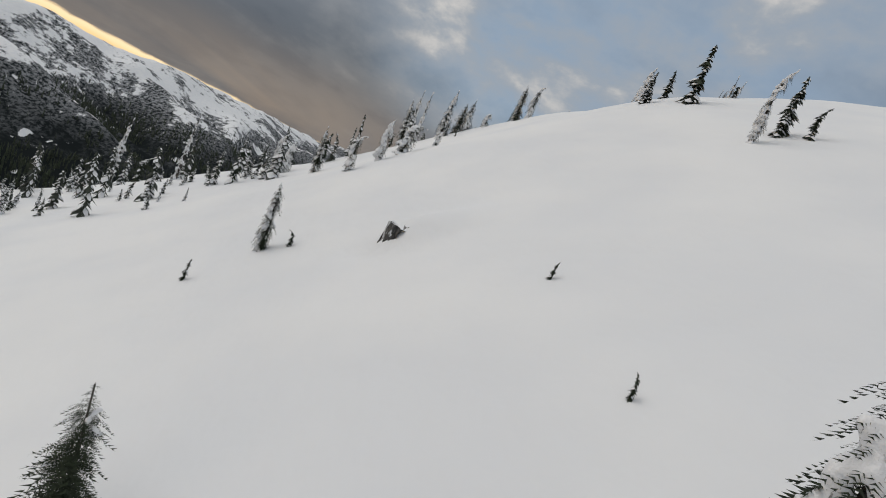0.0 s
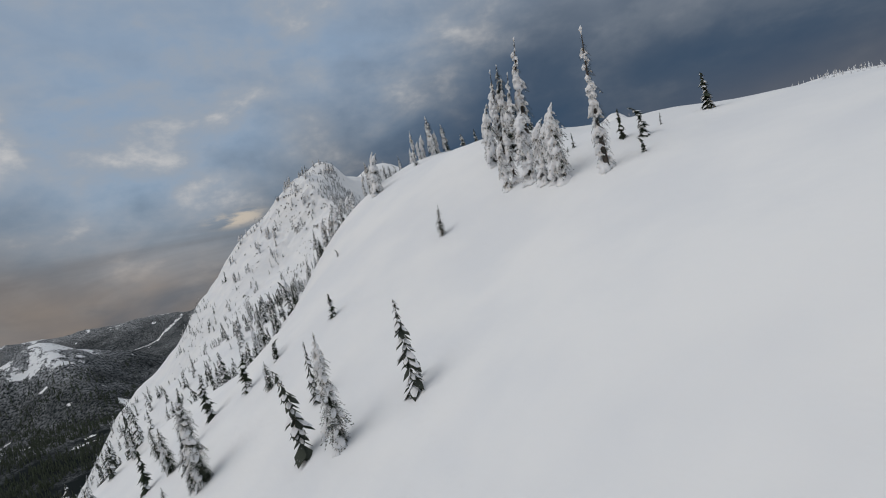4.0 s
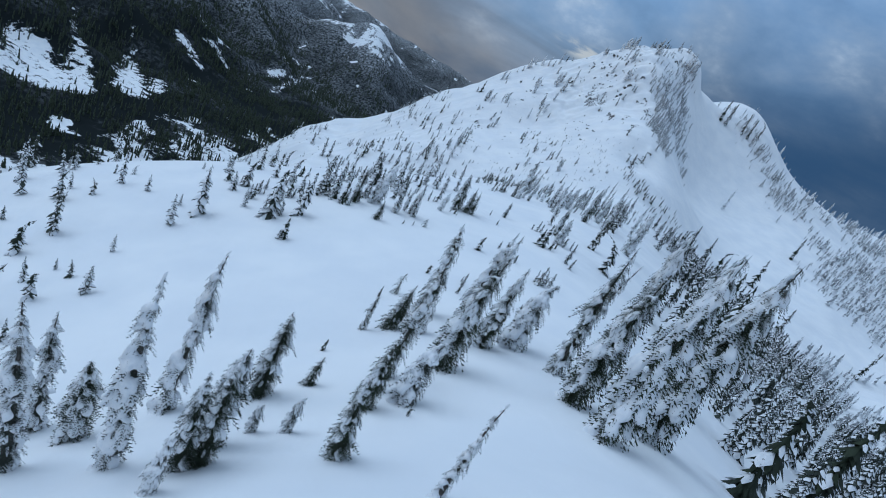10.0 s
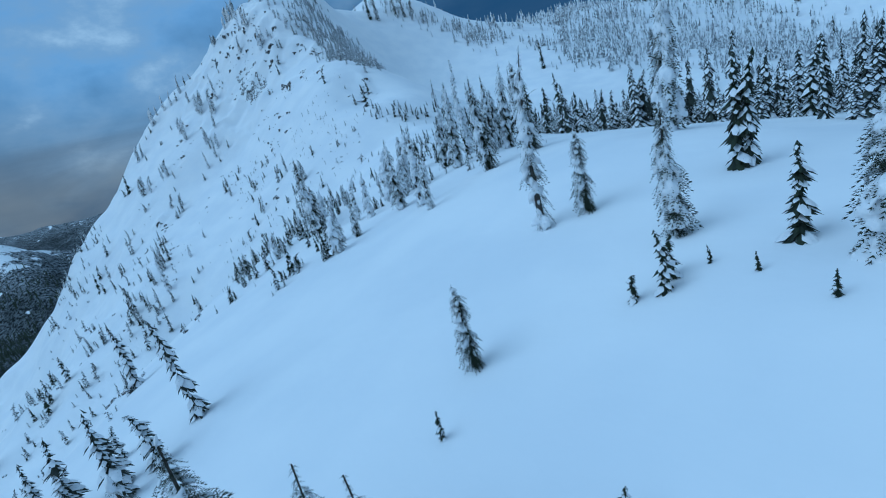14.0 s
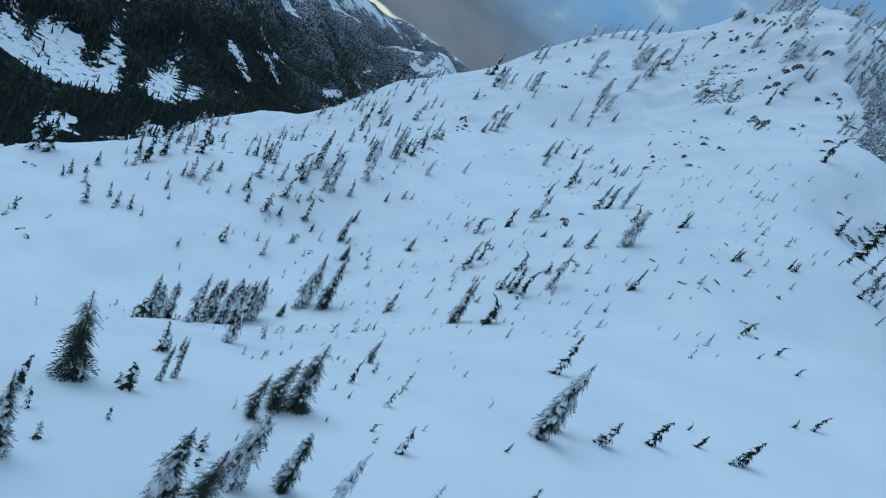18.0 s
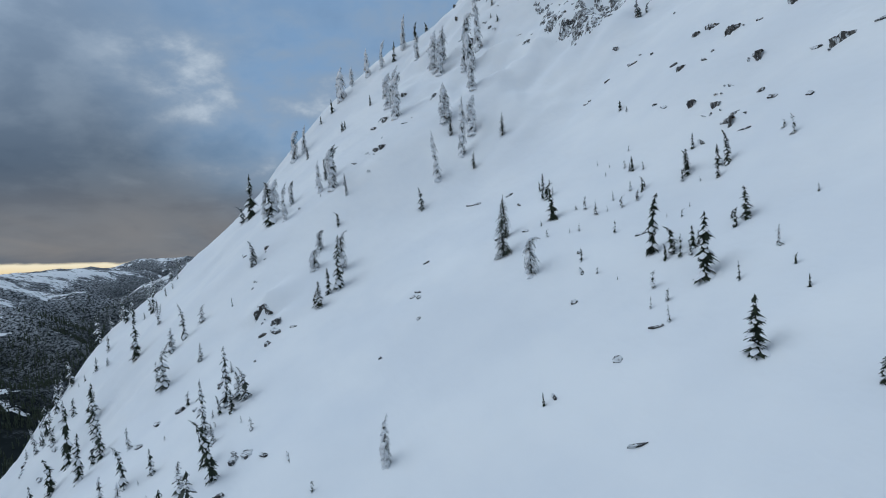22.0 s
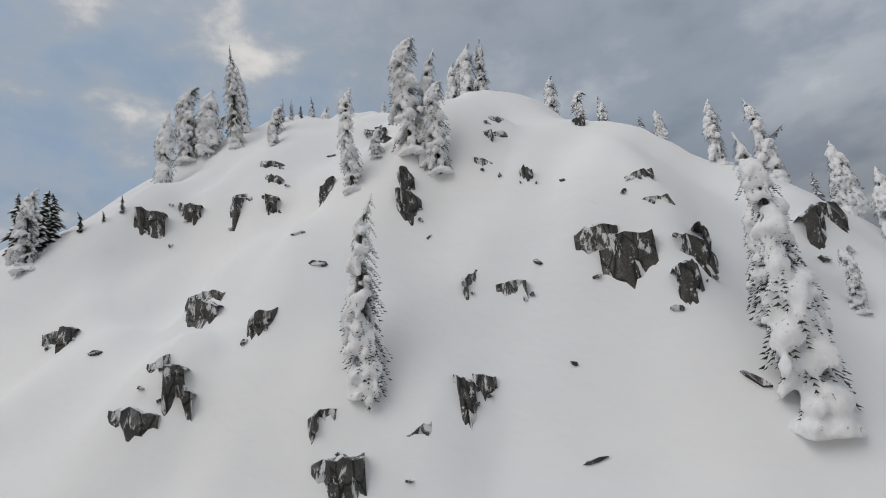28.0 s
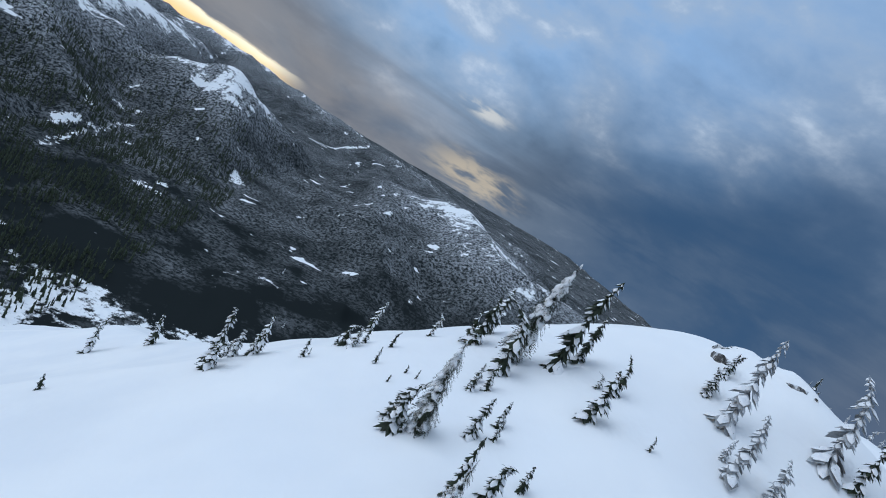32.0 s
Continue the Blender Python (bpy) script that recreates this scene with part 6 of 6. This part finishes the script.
def bough_fir(rng, tiers, around, fine):
    """A fir of single boughs, each a dark spray with or without a clod of snow on it. fine: sprays to a bough."""
    v, f, white = [], [], []
    total = tiers * around
    if total:
        for k in range(total):
            q = k / total
            r = (0.125 * (1 - q) ** 0.50 + 0.015) * (0.85 + 0.25 * math.sin(q * 21 + around))
            a, long = 2.39996 * k + rng.uniform(-0.35, 0.35), r * rng.uniform(0.55, 1.35)
            zz = 0.04 + 0.93 * q + rng.uniform(-0.02, 0.02)
            drop = 0.75 * long + 0.012

            def at(u, w, h, off=0.0):
                c, s = math.cos(a + off), math.sin(a + off)
                return (c * u * long - s * w * long, s * u * long + c * w * long, zz + h)

            for off, far in ((0.0, 1.12), (-0.55, 0.8), (0.6, 0.85))[:fine]:
                n, w = len(v), 0.42 if fine == 1 else 0.22
                v += [at(0, 0, 0.03, off), at(0.5 * far, w, -0.6 * drop, off), at(far, 0, -drop * far, off), at(0.5 * far, -w, -0.6 * drop, off)]
                f += [(n, n + 1, n + 2), (n, n + 2, n + 3)]
                white += [9.0, 9.0]
            n = len(v)
            rank = rng.random()
            g = rng.uniform(0.75, 1.2)
            v += [at(0.55, 0, 0.14 * long - 0.25 * drop), at(0.10, 0.0, 0.01), at(0.45, 0.36 * g, -0.38 * drop), at(1.0, 0.12 * g, -0.78 * drop), at(0.9, -0.16, -0.70 * drop), at(0.5, -0.36 * g, -0.38 * drop)]
            f += [(n, n + 1, n + 2), (n, n + 2, n + 3), (n, n + 3, n + 4), (n, n + 4, n + 5), (n, n + 5, n + 1)]
            white += [rank] * 5
    return np.array(v), np.array(f), np.array(white)


def wood(name, places, heights, tiers, around, whiteness, seed, label, boughs=0, needles=None, bow=0.12):
    """One mesh of many firs. whiteness: one value, or one for each fir."""
    rng = random.Random(seed)
    forms = [bough_fir(rng, tiers, around, boughs) if boughs else stub_fir(rng, tiers, around) for _ in range(9)]
    pick = np.random.RandomState(seed)
    vs, fs, mats, n = [], [], [], 0
    zs = on_ground(places[:, 0], places[:, 1])
    whites = np.broadcast_to(whiteness, (len(places),))
    for (x, y), z, h, wh in zip(places, zs, heights, whites):
        v, f, w = forms[pick.randint(len(forms))]
        a, wide = pick.uniform(0, 6.28), pick.uniform(0.75, 1.25) * (0.68 + 0.36 * min(1.4, 3.0 / h))
        c, s = math.cos(a), math.sin(a)
        lx, ly = pick.uniform(-0.06, 0.06, 2)
        over = bow * pick.uniform(0, 1) ** 2 * np.maximum(v[:, 2] - 0.45, 0) ** 2 * 4 * h
        p = np.stack([(v[:, 0] * c - v[:, 1] * s) * h * wide + x + lx * v[:, 2] * h + over * c, (v[:, 0] * s + v[:, 1] * c) * h * wide + y + ly * v[:, 2] * h + over * s, v[:, 2] * h - 0.6 * over + z - 0.03 * h], 1)
        snowy = w < wh * pick.uniform(0.6, 1.3)
        if boughs:
            keep = snowy | (w > 1)
            f, snowy = f[keep], snowy[keep]
        vs.append(p)
        fs.append(f + n)
        mats.append(snowy.astype(np.int32))
        n += len(v)
    co, tri, mi = np.concatenate(vs), np.concatenate(fs), np.concatenate(mats)
    me = bpy.data.meshes.new(name)
    me.vertices.add(len(co))
    me.vertices.foreach_set("co", co.ravel().astype(np.float32))
    me.loops.add(tri.size)
    me.loops.foreach_set("vertex_index", tri.ravel().astype(np.int32))
    me.polygons.add(len(tri))
    me.polygons.foreach_set("loop_start", np.arange(0, tri.size, 3, dtype=np.int32))
    me.materials.append(needles or NEEDLES)
    me.materials.append(LOAD)
    me.polygons.foreach_set("material_index", mi)
    me.update(calc_edges=True)
    return tagged(new(name, me), label, "trees", kind="stuff")


def scatter(count, x0, x1, y0, y1, density, seed):
    pick = np.random.RandomState(seed)
    x, y = pick.uniform(x0, x1, count), pick.uniform(y0, y1, count)
    keep = pick.uniform(0, 1, count) < density(x, y)
    return np.stack([x[keep], y[keep]], 1)


def heights_for(places, lo, hi, seed):
    pick = np.random.RandomState(seed)
    return lo + (hi - lo) * pick.uniform(0, 1, len(places)) ** 1.7


def clumps(x, y, size, seed, lo=0.05, hi=0.35):
    return smooth(rough(x, y, size, 3, seed), lo, hi)


def lee_edge(x, y):
    """Ragged borders: the wood thins out towards the first slope and below the summit."""
    yy = y + 22 * rough(x, y, 38.0, 3, 71)
    xx = x + 22 * rough(x, y, 38.0, 3, 72)
    return smooth(yy, 98, 122) * np.maximum(smooth(yy, 264, 246), 0.55 * smooth(xx, 178, 200)) * smooth(xx, 330, 270) * smooth(yy, 425, 380)


def build_woods():
    # the wood on the lee side of the crest, and the hill woods beyond it
    lee = scatter(24000, 48, 330, 60, 430, lambda x, y: smooth(crest_off(x, y), 5, 20) * clumps(x, y, 30, 61, -0.5, -0.12) * lee_edge(x, y), 1)
    close = (crest_off(lee[:, 0], lee[:, 1]) < 48) & (lee[:, 1] > 95) & (lee[:, 1] < 275)
    wood("lee_side_wood", lee[close], heights_for(lee[close], 2.2, 7.5, 2), 12, 6, 0.80, 3, "dense snow-covered fir wood on the lee side of the ridge", 1, FROSTED)
    wood("lower_lee_wood", lee[~close], heights_for(lee[~close], 1.6, 6.5, 2), 7, 6, 0.66, 3, "snowy fir wood low on the lee side of the ridge", 0, RIMED)
    hills = scatter(26000, 180, 900, -250, 900, lambda x, y: clumps(x, y, 55, 62, -0.08, 0.2) * 0.9 * smooth(x + 40 * rough(x, y, 60.0, 2, 73), 185, 240), 4)
    wood("hill_wood", hills, heights_for(hills, 2.5, 7.5, 5), 4, 5, 0.78, 6, "frosted fir wood on the hills across the hollow", 0, RIMED)
    knob = scatter(5200, 330, 560, 300, 500, lambda x, y: clumps(x, y, 26, 75, -0.1, 0.15) * smooth(np.hypot(x - 452, y - 412), 10, 34), 45)
    wood("hill_top_wood", knob, heights_for(knob, 2.0, 6.5, 46), 6, 5, 0.62, 47, "rimed firs in bands under the rugged hilltop", 1, FROSTED)
    # thin woods on the steep side towards the valley
    steep = scatter(9000, -160, 60, 120, 430, lambda x, y: smooth(9 + 0.2 * (y - 106) - x, 0, 14) * clumps(x, y, 22, 63, -0.05, 0.45) * 0.8, 7)
    wood("flank_wood", steep, heights_for(steep, 0.9, 4.6, 8), 9, 5, 0.85, 9, "scattered snowy firs on the steep valley side", 1, FROSTED, 0.25)
    lower = scatter(5200, -140, 18, -40, 165, lambda x, y: smooth(crest_off(x, y), -16, -34) * clumps(x, y, 20, 64, -0.2, 0.25), 10)
    wood("slope_foot_wood", lower, heights_for(lower, 1.0, 5.0, 11), 10, 6, 0.72, 12, "snowy fir wood at the foot of the first slope", 1, FROSTED, 0.2)
    # dark conifers along the valley floor, frosted ones up the far side
    valley = scatter(60000, -1000, -60, -300, 2000, lambda x, y: smooth(-land(x, y), 95, 165) * clumps(x, y, 60, 65, -0.40, 0.0) * np.where((x > -290) & (y < 640), 0.35, 1.0) * (1 - 0.94 * open_snow(x, y)) * smooth(-y - x * 0.25, -2100, -900), 13)
    up = land(valley[:, 0], valley[:, 1])
    wood("valley_wood", valley, heights_for(valley, 7.0, 15.0, 14), 3, 5, 0.16 * smooth(up, -190, -90), 15, "dark conifer woods along the valley and up its far side")
    brink = scatter(560, 12, 52, 158, 212, lambda x, y: np.exp(-((x - 27 - 0.30 * (y - 176)) / 5.0) ** 2) * clumps(x, y, 9, 66, -0.4, 0.1) * 0.9, 41)
    wood("brink_wood", brink, heights_for(brink, 1.2, 5.2, 42), 11, 6, 0.92, 43, "snowy firs crowding the brink of the bench", 2, FROSTED, 0.2)
    # rimed firs on the spurs behind the summit
    spur = np.array([(121, 373), (124, 368), (121, 358), (125, 358), (119, 350), (124, 350), (128, 354), (128, 346), (124, 343), (116, 340), (112, 330), (108, 318), (106, 305)], float)
    shoulder = np.array([(163, 392), (168, 386), (174, 382), (180, 379), (185, 376), (190, 370), (196, 368), (200, 366), (188, 364), (196, 358), (184, 424), (190, 415)], float)
    face = np.array([(109, 345), (107, 338), (110, 333), (106, 327), (108, 321), (103, 317), (104, 310), (105, 302)], float)
    pick = np.random.RandomState(31)
    rimed = np.concatenate([c + pick.normal(0, 1, (26, 2)) * (4.8, 5.0) for c in spur[:9]] + [c + pick.normal(0, 1, (14, 2)) * (2.0, 3.6) for c in spur[9:]] + [c + pick.normal(0, 1, (26, 2)) * (2.0, 3.0) for c in face])
    edge = np.concatenate([c + pick.normal(0, 1, (24, 2)) * (4.6, 4.4) for c in shoulder])
    rimed = np.concatenate([rimed, edge])
    wood("spur_wood", rimed, heights_for(rimed, 1.0, 4.6, 32), 10, 6, 1.15, 33, "white rimed firs crowding the spurs behind the summit", 1, RIMED, 0.3)
    # young firs in a broken row where the shelf drops to the lee side
    row = np.array([(88.5, 275), (90.5, 274), (92, 272.5), (93.5, 271.5), (96, 270.5), (97.7, 269.8), (94.1, 266.3), (98.7, 263.7), (104, 270), (107, 273), (110, 271), (78.2, 239.4), (80, 238.5), (82, 241), (87.4, 246.1), (72.4, 230.1), (70.5, 228.8), (84, 236), (76, 231), (92, 250)], float)
    pick = np.random.RandomState(37)
    row = np.concatenate([c + pick.normal(0, 1, (6, 2)) * (1.9, 2.1) for c in row])
    wood("shelf_edge_firs", row, heights_for(row, 0.5, 2.4, 38), 10, 6, 0.85, 39, "young dark firs along the edge of the shelf", 3, NEEDLES, 0.4)
    # tips of firs that the snow has buried
    tips = scatter(3000, 30, 112, 196, 318, lambda x, y: clumps(x, y, 14, 67, -0.1, 0.4) * smooth(-crest_off(x, y), 2, 14) * (0.25 + 0.75 * smooth(x, 34, 60)), 55)
    wood("buried_fir_tips", tips, heights_for(tips, 0.3, 1.3, 56), 6, 5, 0.60, 57, "tips of small firs sticking out of the deep snow", 1, FROSTED, 0.6)
    # the small and distant firs of the ridge itself
    pick = np.random.RandomState(51)
    stand = []
    for y, x, h, kind in SMALL_FIRS:
        white = {"w": 0.95, "s": 0.9, "m": 0.68, "d": 0.45, "b": 0.6, "t": 0.3}[kind]
        if any(abs(y - b[0]) + abs(x - b[1]) < 1.8 for b in FIRS_FLANK_B + FIRS_FOOT + FIRS_HEAP):
            continue
        if (y, x, h, kind) not in NEAR_SMALL:
            stand.append((x, y, max(h, 0.5), white))
        # most grow in tufts of two or three stems
        for _ in range(pick.randint(0, 3) if 1.0 < h < 3.0 else 0):
            stand.append((x + pick.normal() * 0.26 * h ** 0.6, y + pick.normal() * 0.26 * h ** 0.6, h * pick.uniform(0.35, 0.85), white))
    stand = np.array(stand)
    wood("small_firs", stand[:, :2], stand[:, 2], 11, 6, stand[:, 3], 21, "small snow-dusted firs scattered over the ridge", 3, NEEDLES, 0.35)


build_woods()
